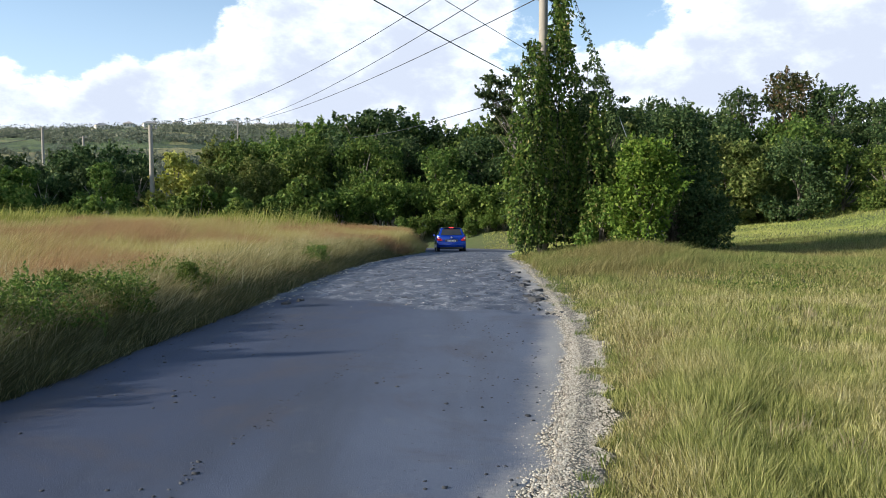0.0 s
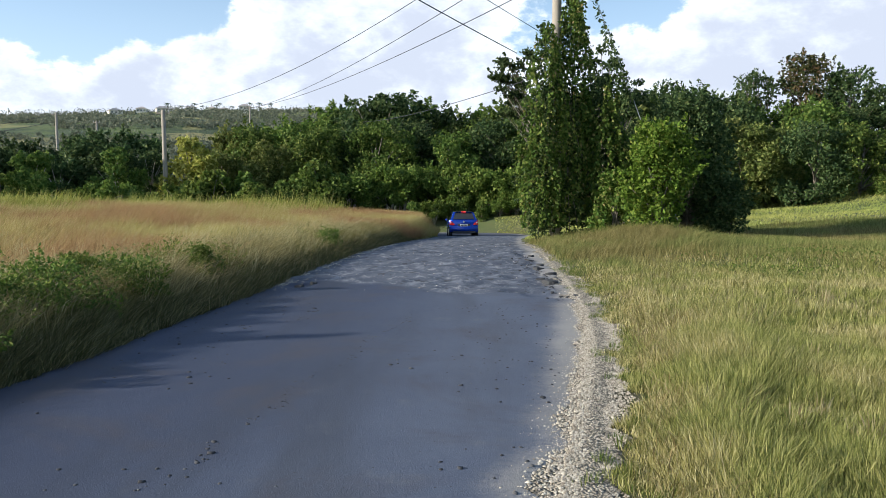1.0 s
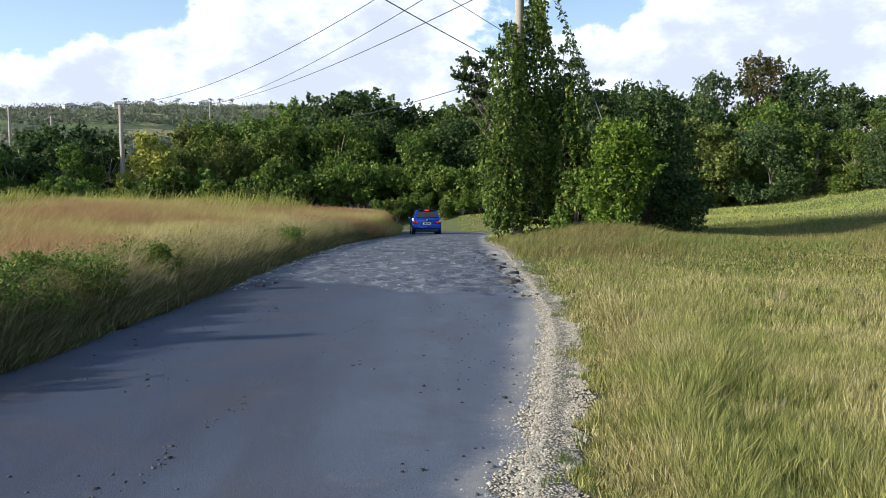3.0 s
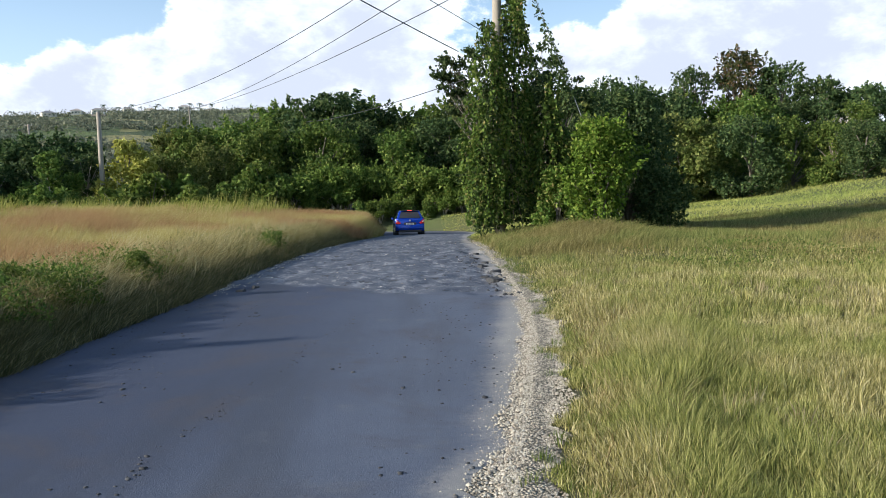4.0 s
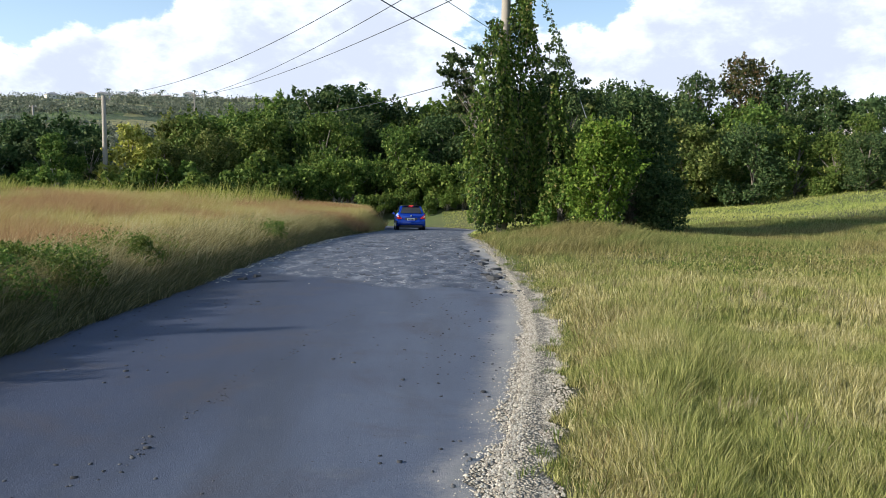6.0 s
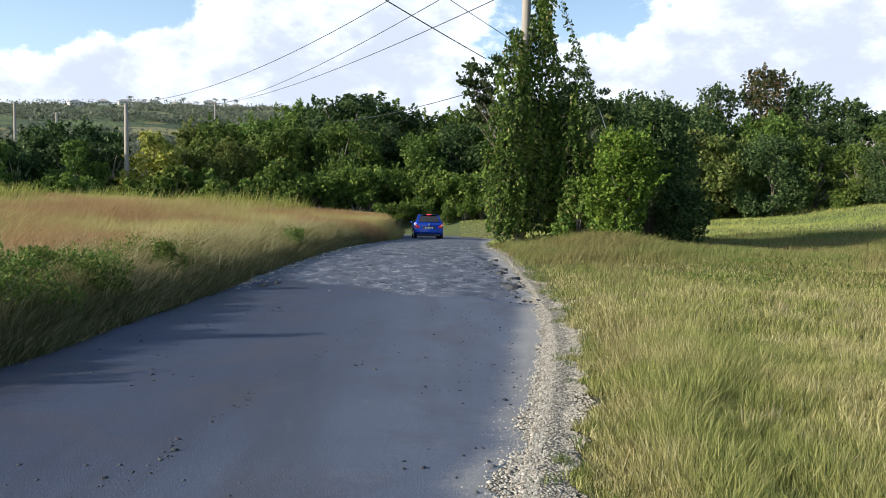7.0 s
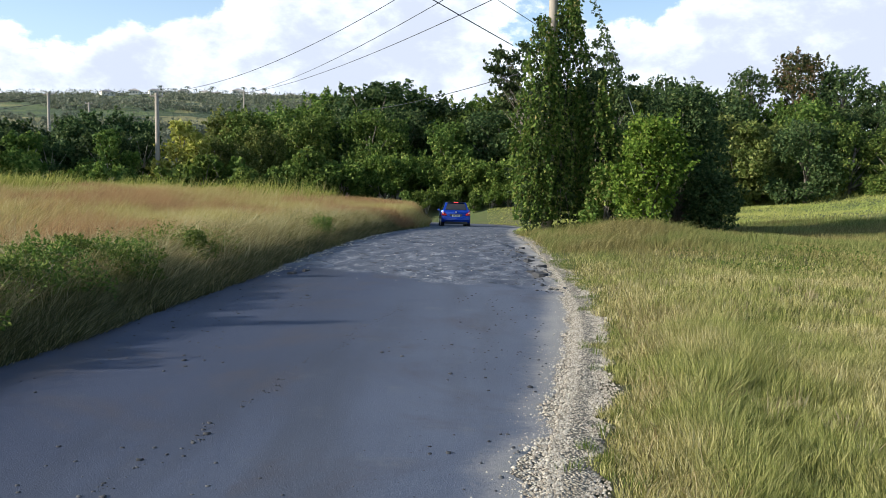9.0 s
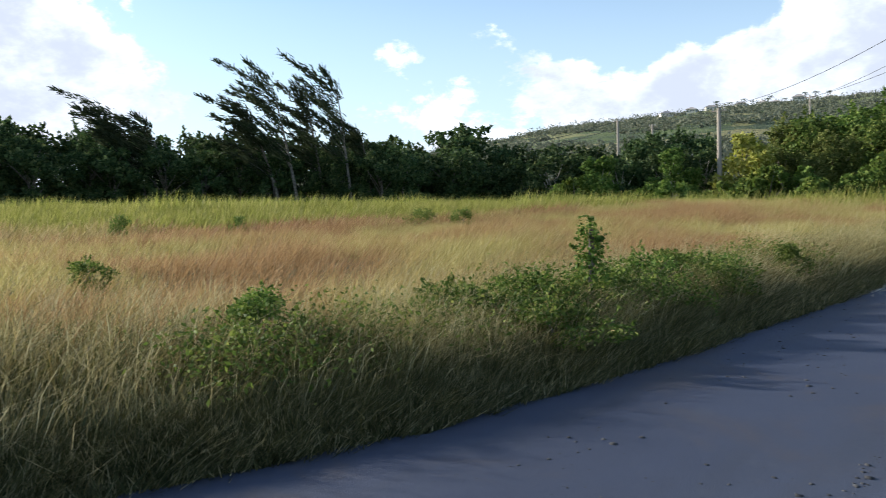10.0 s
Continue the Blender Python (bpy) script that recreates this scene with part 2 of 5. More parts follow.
NEEDLES = foliage("wispy grey green needles", [(0, (0.025, 0.038, 0.016)), (0.6, (0.045, 0.06, 0.026)), (1, (0.08, 0.09, 0.045))])
GRASS_RIGHT = foliage("tufted pasture grass", [(0, (0.09, 0.095, 0.028)), (0.35, (0.27, 0.255, 0.075)), (0.7, (0.56, 0.5, 0.2)), (1, (0.78, 0.7, 0.4))],
    patch=[(0, (0.065, 0.095, 0.022)), (0.5, (0.25, 0.28, 0.065)), (1, (0.58, 0.56, 0.19))], tip=None, through_light=0.36, patch_scale=0.7)
GRASS_STRAW = foliage("bleached dead grass", [(0, (0.22, 0.18, 0.08)), (0.5, (0.38, 0.32, 0.16)), (1, (0.56, 0.5, 0.3))], through_light=0.35)
GRASS_EDGE = foliage("dark green verge grass", [(0, (0.05, 0.085, 0.014)), (0.6, (0.11, 0.155, 0.026)), (1, (0.22, 0.24, 0.06))], through_light=0.4)
GRASS_BANK = foliage("rank roadside grass", [(0, (0.05, 0.062, 0.015)), (0.35, (0.13, 0.12, 0.04)), (0.65, (0.29, 0.235, 0.10)), (1, (0.54, 0.44, 0.23))],
    patch=[(0, (0.05, 0.06, 0.017)), (0.6, (0.14, 0.13, 0.042)), (1, (0.33, 0.28, 0.11))], tip=None, through_light=0.36, patch_scale=0.45)
GRASS_RED = foliage("dry seeding grass", [(0, (0.235, 0.205, 0.06)), (0.5, (0.36, 0.3, 0.105)), (1, (0.55, 0.46, 0.23))],
    patch=[(0, (0.18, 0.09, 0.048)), (0.5, (0.28, 0.145, 0.074)), (1, (0.45, 0.28, 0.155))], tip=None, through_light=0.46, patch_scale=0.22)
# browner grass, darkened in its colour to offset grazing light up the slope
GRASS_SLOPE = foliage("darkened olive brown grass", [(0, (0.10, 0.09, 0.028)), (0.5, (0.2, 0.17, 0.06)), (1, (0.36, 0.30, 0.13))], patch=[(0, (0.08, 0.11, 0.025)), (0.6, (0.17, 0.195, 0.05)), (1, (0.32, 0.31, 0.11))], through_light=0.34, patch_scale=0.35)
GRASS_LAWN = foliage("short green turf", [(0, (0.2, 0.26, 0.055)), (0.5, (0.33, 0.4, 0.09)), (1, (0.48, 0.52, 0.16))], patch=[(0, (0.27, 0.3, 0.07)), (0.6, (0.42, 0.44, 0.12)), (1, (0.58, 0.56, 0.2))], through_light=0.34, patch_scale=0.14)
# bank-face grass; shade under the overhang is put into its dark colours
GRASS_MAT = foliage("shade-darkened matted dead and green grass", [(0, (0.035, 0.042, 0.014)), (0.5, (0.08, 0.085, 0.032)), (0.8, (0.17, 0.15, 0.066)), (1, (0.48, 0.41, 0.23))], through_light=0.14)
GRASS_STRIP = foliage("straw and olive rank grass", [(0, (0.17, 0.145, 0.05)), (0.5, (0.33, 0.275, 0.105)), (1, (0.58, 0.5, 0.27))], patch=[(0, (0.22, 0.165, 0.07)), (0.6, (0.37, 0.29, 0.13)), (1, (0.54, 0.45, 0.24))], through_light=0.34, patch_scale=1.6)
GRASS_FAR = foliage("tall yellow green grass", [(0, (0.15, 0.17, 0.03)), (0.5, (0.26, 0.275, 0.055)), (1, (0.42, 0.385, 0.13))], through_light=0.42)

# ---- mesh helpers ----
rng = np.random.default_rng(7)


def part(name, bm, material, parent=None, label="", smooth=False):
    """Link a bmesh as one mesh object, under its thing."""
    me = bpy.data.meshes.new(name)
    if smooth:
        for f in bm.faces:
            f.smooth = True
    bm.to_mesh(me)
    bm.free()
    me.materials.append(material)
    ob = new(name, me)
    ob.parent = parent
    return tagged(ob, label)


def soup(name, verts, faces, material, parent=None, along=None, smooth=False):
    """One mesh object from arrays of corners and equal-sided faces."""
    me = bpy.data.meshes.new(name)
    verts, k = np.ascontiguousarray(verts, np.float32), faces.shape[1]
    me.vertices.add(len(verts))
    me.vertices.foreach_set("co", verts.ravel())
    me.loops.add(faces.size)
    me.loops.foreach_set("vertex_index", np.ascontiguousarray(faces, np.int32).ravel())
    me.polygons.add(len(faces))
    me.polygons.foreach_set("loop_start", np.arange(0, faces.size, k, dtype=np.int32))
    if smooth:
        me.polygons.foreach_set("use_smooth", np.ones(len(faces), bool))
    if along is not None:
        me.attributes.new("along", "FLOAT", "POINT").data.foreach_set("value", np.ascontiguousarray(along, np.float32))
    me.update(calc_edges=True)
    me.materials.append(material)
    ob = new(name, me)
    ob.parent = parent
    return ob


def unit(v):
    return v / np.maximum(np.linalg.norm(v, axis=-1, keepdims=True), 1e-9)


def leaf_arrays(points, size, droop=0.3, slim=0.55, out=None):
    """Small folded leaves at the points: two triangles each along a midrib."""
    n = len(points)
    axis = rng.normal(size=(n, 3))
    if out is not None:
        axis = axis * 0.7 + out
    axis[:, 2] -= droop
    axis = unit(axis)
    side = unit(np.cross(axis, rng.normal(size=(n, 3))))
    s = (size * rng.uniform(0.6, 1.35, n))[:, None]
    lift = np.cross(axis, side) * s * 0.12
    a, b = points - axis * s * 0.5, points + axis * s * 0.5
    l, r = points + side * s * slim * 0.5 + lift, points - side * s * slim * 0.5 + lift
    verts = np.stack([a, l, b, r], 1).reshape(-1, 3)
    faces = np.arange(4 * n).reshape(-1, 4)
    return verts, faces


def chip_arrays(points, size, droop=0.2, out=None):
    """Distant foliage: one small tilted leaf blade a point."""
    n = len(points)
    axis = rng.normal(size=(n, 3))
    if out is not None:
        axis = axis * 0.8 + out
    axis[:, 2] -= droop
    axis = unit(axis)
    side = unit(np.cross(axis, rng.normal(size=(n, 3))))
    s = (size * rng.uniform(0.55, 1.4, n))[:, None]
    verts = np.stack([points + axis * s * 0.6, points - axis * s * 0.4 + side * s * 0.42, points - axis * s * 0.4 - side * s * 0.42], 1).reshape(-1, 3)
    return verts, np.arange(3 * n).reshape(-1, 3)


def blade_arrays(base, height, width, lean, segments=2):
    """Grass blades from their feet: tapered, bending over along lean."""
    n = len(base)
    ang = rng.uniform(0, math.pi, n)
    side = np.stack([np.cos(ang), np.sin(ang), np.zeros(n)], 1) * (width / 2)[:, None]
    up = np.zeros((n, 3))
    up[:, 2] = height
    if segments == 1:
        verts = np.stack([base - side, base + side, base + up + lean], 1).reshape(-1, 3)
        return verts, np.arange(3 * n).reshape(-1, 3), np.tile([0.0, 0.0, 1.0], n)
    mid = base + up * 0.58 + lean * 0.3
    tip = base + up * (1 - 0.12 * np.minimum(1, np.linalg.norm(lean, axis=1) / np.maximum(height, 0.01)))[:, None] + lean
    verts = np.stack([base - side, base + side, mid + side * 0.75, mid - side * 0.75, tip], 1).reshape(-1, 3)
    i = 5 * np.arange(n)[:, None]
    tris = np.concatenate([i + [0, 1, 2], i + [0, 2, 3], i + [3, 2, 4]], 1).reshape(-1, 3)
    return verts, tris, np.tile([0.0, 0.0, 0.58, 0.58, 1.0], n)


def tube(bm, points, radii, sides=5):
    """A tapering tube through the points, closed at both ends."""
    rings = []
    for i, p in enumerate(points):
        d = (Vector(points[min(i + 1, len(points) - 1)]) - Vector(points[max(i - 1, 0)])).normalized()
        u = d.orthogonal().normalized()
        v = d.cross(u)
        rings.append([bm.verts.new(Vector(p) + (u * math.cos(a) + v * math.sin(a)) * radii[i]) for a in (2 * math.pi * k / sides for k in range(sides))])
    for r0, r1 in zip(rings, rings[1:]):
        for k in range(sides):
            bm.faces.new((r0[k], r0[(k + 1) % sides], r1[(k + 1) % sides], r1[k]))
    bm.faces.new(list(reversed(rings[0])))
    bm.faces.new(rings[-1])
    return bm


def box(bm, size, at=(0, 0, 0), turn=0.0):
    m = Matrix.Translation(at) @ Matrix.Rotation(turn, 4, "Z") @ Matrix.Diagonal((*size, 1))
    bmesh.ops.create_cube(bm, size=1, matrix=m)
    return bm


# ---- lie of the land ----
# left and right edge of the carriageway, from behind the camera to beyond the bend
EDGES = np.array([(-11.0, -22.0, -7.0, -24.5), (-8.0, -11.0, -3.4, -13.0), (-5.6, -2.0, -1.1, -3.0), (-4.45, 1.9, 0.05, 1.6), (-3.95, 3.6, 0.45, 3.8), (-3.55, 6.2, 0.98, 6.3),
                  (-3.38, 8.8, 1.45, 8.8), (-3.15, 11.8, 1.76, 11.8), (-2.98, 15.7, 1.98, 15.5), (-2.55, 21.8, 2.22, 21.0), (-2.05, 28.0, 2.42, 27.5), (-1.35, 35.0, 2.95, 34.5),
                  (-0.95, 42.0, 3.9, 42.0), (-1.3, 47.0, 4.7, 50.0), (-3.2, 51.0, 2.6, 56.6), (-8.0, 53.5, -6.0, 58.9), (-18.0, 55.5, -17.0, 60.6), (-40.0, 58.0, -39.5, 63.0), (-80.0, 60.0, -80.0, 65.0)])


def spline(points, per):
    """Catmull-Rom through the rows of points."""
    p = np.vstack([2 * points[0] - points[1], points, 2 * points[-1] - points[-2]])
    t = np.linspace(0, 1, per, endpoint=False)[:, None]
    rows = []
    for i in range(1, len(p) - 2):
        a, b, c, d = p[i - 1:i + 3]
        rows.append(0.5 * (2 * b + (c - a) * t + (2 * a - 5 * b + 4 * c - d) * t ** 2 + (3 * b - a - 3 * c + d) * t ** 3))
    return np.vstack([*rows, points[-1:]])


STATIONS = spline(EDGES, 8)
LEFT, RIGHT = STATIONS[:, :2], STATIONS[:, 2:]
MIDDLE = (LEFT + RIGHT) / 2
HALF = np.linalg.norm(RIGHT - LEFT, axis=1) / 2


def road_level(y):
    return np.interp(y, [-30, 20, 24, 30, 36, 42, 48, 57, 66, 3000], [0, 0, -0.06, -0.22, -0.43, -0.66, -0.93, -1.15, -1.25, -1.25])


def off_road(x, y):
    """Metres outside the carriageway, and whether on its right side."""
    x, y = np.asarray(x, float), np.asarray(y, float)
    best, right = np.full(x.shape, 1e9), np.zeros(x.shape, bool)
    tang = np.gradient(MIDDLE, axis=0)
    for (mx, my), h, (tx, ty) in zip(MIDDLE, HALF, tang):
        d = np.hypot(x - mx, y - my) - h
        near = d < best
        best = np.where(near, d, best)
        right = np.where(near, tx * (y - my) - ty * (x - mx) < 0, right)
    return best, right


def smooth01(v, lo, hi):
    t = np.clip((v - lo) / (hi - lo), 0, 1)
    return t * t * (3 - 2 * t)


def land(x, y):
    x, y = np.asarray(x, float), np.asarray(y, float)
    d, right = off_road(x, y)
    road = road_level(y)
    r = np.hypot(x, y)
    pasture = 0.05 + 2.7e-6 * np.clip(x, 0, 34) ** 3 * np.clip(y, 0, 60) + 0.46 * np.exp(-((x - 4.6) ** 2 / 6 + (y - 23.5) ** 2 / 30))
    field = 0.16 + 0.0185 * np.clip(d, 0, 60) + 0.42 * smooth01(np.hypot(x, y), 22, 46) * smooth01(d, 2, 9)
    z = np.where(right, pasture, field)
    z = z + (0.05 * np.sin(x * 0.9 + 1.3 * np.sin(y * 0.4)) + 0.04 * np.sin(y * 1.1 + x * 0.3)) * smooth01(d, 0.5, 4)
    z = road + (z - road) * smooth01(d, 0.0, np.where(right, 4.0, 1.15))
    z = np.where(d < 0.05, road - 0.012 - 0.08 * smooth01(-0.08 - d, 0, 0.35), z)
    # the wood's floor dips a little behind the bend, then the far hill climbs
    az = np.degrees(np.arctan2(-x, y))
    ridge = np.interp(az, [-180, -60, -30, 0, 10, 20, 30, 40, 55, 90, 180], [0.5, 1.0, 2.5, 5.0, 5.75, 5.75, 4.7, 3.2, 1.8, 0.8, 0.5])
    hill = np.tan(np.radians(ridge)) * 950 * smooth01(r, 140, 950) * (1 - 0.75 * smooth01(r, 1000, 2200))
    wave = 9 * np.sin(x * 0.013 + 1.7) * np.sin(y * 0.011) * smooth01(r, 250, 600)
    return z + np.where(r > 140, hill + wave * 0.5, 0)


def land_at(x, y):
    return float(land(np.array([x]), np.array([y]))[0])


def build_ground():
    xs = np.concatenate([-np.geomspace(3200, 30, 46), np.arange(-29, -10, 1.0), np.arange(-10, 14, 0.35), np.arange(14, 34, 1.0), np.geomspace(35, 3200, 46)])
    ys = np.concatenate([-np.geomspace(3200, 22, 24), np.arange(-20, -2, 1.5), np.arange(-2, 32, 0.35), np.arange(32, 70, 1.0), np.geomspace(71, 3200, 70)])
    gx, gy = np.meshgrid(xs, ys)
    z = land(gx.ravel(), gy.ravel())
    nx, ny = len(xs), len(ys)
    i = (np.arange(ny - 1)[:, None] * nx + np.arange(nx - 1)[None]).ravel()
    faces = np.stack([i, i + 1, i + nx + 1, i + nx], 1)
    ob = soup("ground", np.stack([gx.ravel(), gy.ravel(), z], 1), faces, GROUND, smooth=True)
    ob.data.materials.append(HILL)
    far = np.hypot(gx.ravel(), gy.ravel())[faces].min(1) > 170
    ob.data.polygons.foreach_set("material_index", far.astype(np.int32))
    tagged(ob, "uneven soil of the roadside field rising to a wooded hill", "ground", kind="structure")


build_ground()


def build_road():
    fine = spline(EDGES, 64)
    cols = np.linspace(0, 1, 49)
    left, right = fine[:, None, :2], fine[:, None, 2:]
    p = left + (right - left) * cols[None, :, None]
    # ragged edges
    wob = np.array([noise.noise((v[0] * 1.6, v[1] * 1.6, 0.0)) * 0.14 + noise.noise((v[0] * 6, v[1] * 6, 3.0)) * 0.05 for v in fine[:, 2:]])
    across = (fine[:, 2:] - fine[:, :2]) / np.linalg.norm(fine[:, 2:] - fine[:, :2], axis=1, keepdims=True)
    p = p + across[:, None, :] * (wob[:, None] * (cols[None] - 0.5) * 2)[..., None]
    x, y = p[..., 0].ravel(), p[..., 1].ravel()
    u = np.tile(cols, len(fine))
    z = road_level(y) + 0.03 * (1 - (2 * u - 1) ** 2) - 0.016 * ((u > 0.99) | (u < 0.01))
    rag = np.array([noise.noise((a * 0.7, b * 0.3, 7.0)) for a, b in zip(x, y)])
    worn = smooth01(y + 0.75 * (x - 0.3) * 0.75 + rag * 1.6, 11.6, 12.1) * (1 - smooth01(y, 40, 46))
    rough = np.zeros(len(x))
    for k in np.nonzero((worn > 0.02) & (y < 46))[0]:
        v = (x[k] * 1.5, y[k] * 1.0, 0.0)
        f = noise.fractal((x[k] * 2.6, y[k] * 2.0, 1.0), 1.0, 2.1, 4)
        rough[k] = 0.036 * f - 0.05 * max(0.0, noise.noise(v) - 0.2)
    z = z + rough * worn
    # broken pits along the right edge
    for hx, hy, r, depth in ((1.6, 14.8, 0.3, 0.045), (1.3, 11.7, 0.32, 0.045), (1.7, 17.0, 0.28, 0.04), (1.5, 13.2, 0.22, 0.04), (1.8, 20.0, 0.3, 0.04), (-2.6, 12.9, 0.25, 0.04), (-0.4, 9.7, 0.25, 0.01)):
        z = z - depth * (1 - smooth01(np.hypot((x - hx), (y - hy) / 1.3) + 0.1 * rag, r * 0.4, r))
    pit = random.Random(31)
    for k in range(110):
        hy = 11.9 + 20 * pit.random() ** 1.4
        hx, r, depth = pit.uniform(-2.9, 2.0), pit.uniform(0.12, 0.3), pit.uniform(0.02, 0.045)
        z = z - depth * worn * (1 - smooth01(np.hypot((x - hx) / 1.7, y - hy) + 0.12 * rag, r * 0.55, r))
    nc = len(cols)
    i = (np.arange(len(fine) - 1)[:, None] * nc + np.arange(nc - 1)[None]).ravel()
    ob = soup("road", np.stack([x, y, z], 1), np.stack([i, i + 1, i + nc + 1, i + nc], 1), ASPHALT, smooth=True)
    ob.data.attributes.new("worn", "FLOAT", "POINT").data.foreach_set("value", worn.astype(np.float32))
    dust = smooth01(u + 0.025 * rag, 0.82, 1.02) ** 1.4
    ob.data.attributes.new("dust", "FLOAT", "POINT").data.foreach_set("value", dust.astype(np.float32))
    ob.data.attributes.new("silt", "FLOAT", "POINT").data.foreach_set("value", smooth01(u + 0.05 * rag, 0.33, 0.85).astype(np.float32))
    tagged(ob, "narrow grey asphalt road, patched near and broken further on", "road", kind="structure")


build_road()

# ---- trees and shrubs ----


def crown_points(blobs, n, shell=0.55, seed_scale=1.0):
    """Points scattered in a crown made of rounded masses, most of them near the outside."""
    b = np.array(blobs, float)
    vol = (b[:, 3] * b[:, 4] * b[:, 5]) ** 0.75
    pick = rng.choice(len(b), n, p=vol / vol.sum())
    d = unit(rng.normal(size=(n, 3)))
    r = shell + (1.06 - shell) * rng.random(n) ** 0.6
    # knots of leaves with gaps between them
    knots = unit(rng.normal(size=(46, 3)))
    near = (d @ knots.T).max(1)
    r = r * (0.80 + 0.26 * smooth01(near, 0.86, 0.985))
    pts = b[pick, :3] + d * r[:, None] * b[pick, 3:6]
    # twigs that stand out of the masses
    m = int(n * 0.34)
    root = rng.integers(m, n, max(1, m // 16))
    way = unit(d[root] + rng.normal(0, 0.45, (len(root), 3)) + [0, 0, 0.45])
    length = b[pick[root], 3:6].mean(1) * rng.uniform(0.35, 0.95, len(root))
    j = rng.integers(0, len(root), m)
    along = rng.random(m) ** 0.8
    pts[:m] = pts[root][j] + way[j] * (length[j] * along)[:, None] + rng.normal(0, 1, (m, 3)) * (length[j] * 0.17 * (1.15 - along))[:, None]
    d[:m] = way[j]
    return pts, d


def make_tree(name, label, blobs, leaves, size, leaf_mat, trunk, limbs, bark=BARK, droop=0.3, slim=0.55, category="tree", shell=0.55, chips=False):
    root = tagged(new(name), label, category)
    bm = bmesh.new()
    for pts, radii in [trunk, *limbs]:
        tube(bm, pts, radii)
    part("trunk", bm, bark, root, smooth=True)
    pts, out = crown_points(blobs, leaves, shell)
    v, f = chip_arrays(pts, size, droop, out * 0.5) if chips else leaf_arrays(pts, size, droop, slim, out * 0.6)
    soup("crown", v, f, leaf_mat, root)
    return root


def random_tree(name, label, height, spread, leaves, size, mat, seed, bare=0.25, lumps=13, category="tree", droop=0.3, slim=0.55, stems=1, bark=BARK):
    r = random.Random(seed)
    blobs, limbs = [], []
    stem = [((0, 0, -0.3), 0.028 * height), ((r.uniform(-.2, .2), r.uniform(-.2, .2), height * 0.35), 0.02 * height), ((r.uniform(-.5, .5), r.uniform(-.5, .5), height * 0.72), 0.01 * height)]
    lumps = int(lumps * 2.3)
    for k in range(lumps):
        a, h = r.uniform(0, 2 * math.pi), bare + (1 - bare) * (k + 0.5) / lumps
        fall = math.sqrt(max(0.06, 1 - (abs(h - bare - 0.3 * (1 - bare)) / (0.74 * (1 - bare) + 0.01)) ** 2))
        reach = spread * fall * r.uniform(0.25, 0.95)
        s = spread * r.uniform(0.17, 0.36) * (0.7 + 0.3 * fall)
        c = (reach * math.cos(a), reach * math.sin(a), min(height * h, height - s * 0.5 + r.uniform(-0.3, 0.1)))
        blobs.append((*c, s * r.uniform(0.8, 1.2), s * r.uniform(0.8, 1.2), s * r.uniform(0.65, 1.15)))
        if k % 2 == 0:
            z0 = max(0.12, h - 0.3) * height * 0.8
            limbs.append(([(0, 0, z0), (c[0] * 0.5, c[1] * 0.5, (z0 + c[2]) / 2 + 0.1), c], (0.011 * height, 0.007 * height, 0.003 * height)))
    for k in range(stems - 1):
        a = r.uniform(0, 2 * math.pi)
        limbs.append(([(0.15 * math.cos(a), 0.15 * math.sin(a), -0.2), (spread * 0.35 * math.cos(a), spread * 0.35 * math.sin(a), height * 0.5)], (0.018 * height, 0.008 * height)))
    return make_tree(name, label, blobs, leaves, size, mat, ([p for p, _ in stem], [q for _, q in stem]), limbs, droop=droop, slim=slim, category=category, shell=0.35, chips=True, bark=bark)


def place(proto, spots, seed=0):
    """The first spot takes the model itself, the others copies: (x, y, scale[, height scale])."""
    r = random.Random(seed)
    for k, (x, y, s, *hs) in enumerate(spots):
        m = pose(x, y, land_at(x, y) - 0.1, 0, 0, r.uniform(0, 360)) @ Matrix.Diagonal((s, s, hs[0] if hs else s, 1))
        ob = proto if k == 0 else copy_thing(proto, m)
        ob.matrix_basis = m


def polar(az, dist):
    h = heading(az) * dist
    return h.x, h.y


def row(specs, protos, group, seed):
    """Share out spots (az, distance, height) between models of known height."""
    r = random.Random(seed)
    lots = {p: [] for p, _ in protos}
    for az, dist, h in specs:
        p, ph = r.choice(protos)
        s = h / ph
        lots[p].append((*polar(az, dist), s * r.uniform(0.92, 1.12), s))
    for p, spots in lots.items():
        if spots:
            tagged(p, group=group)
            place(p, spots, seed)


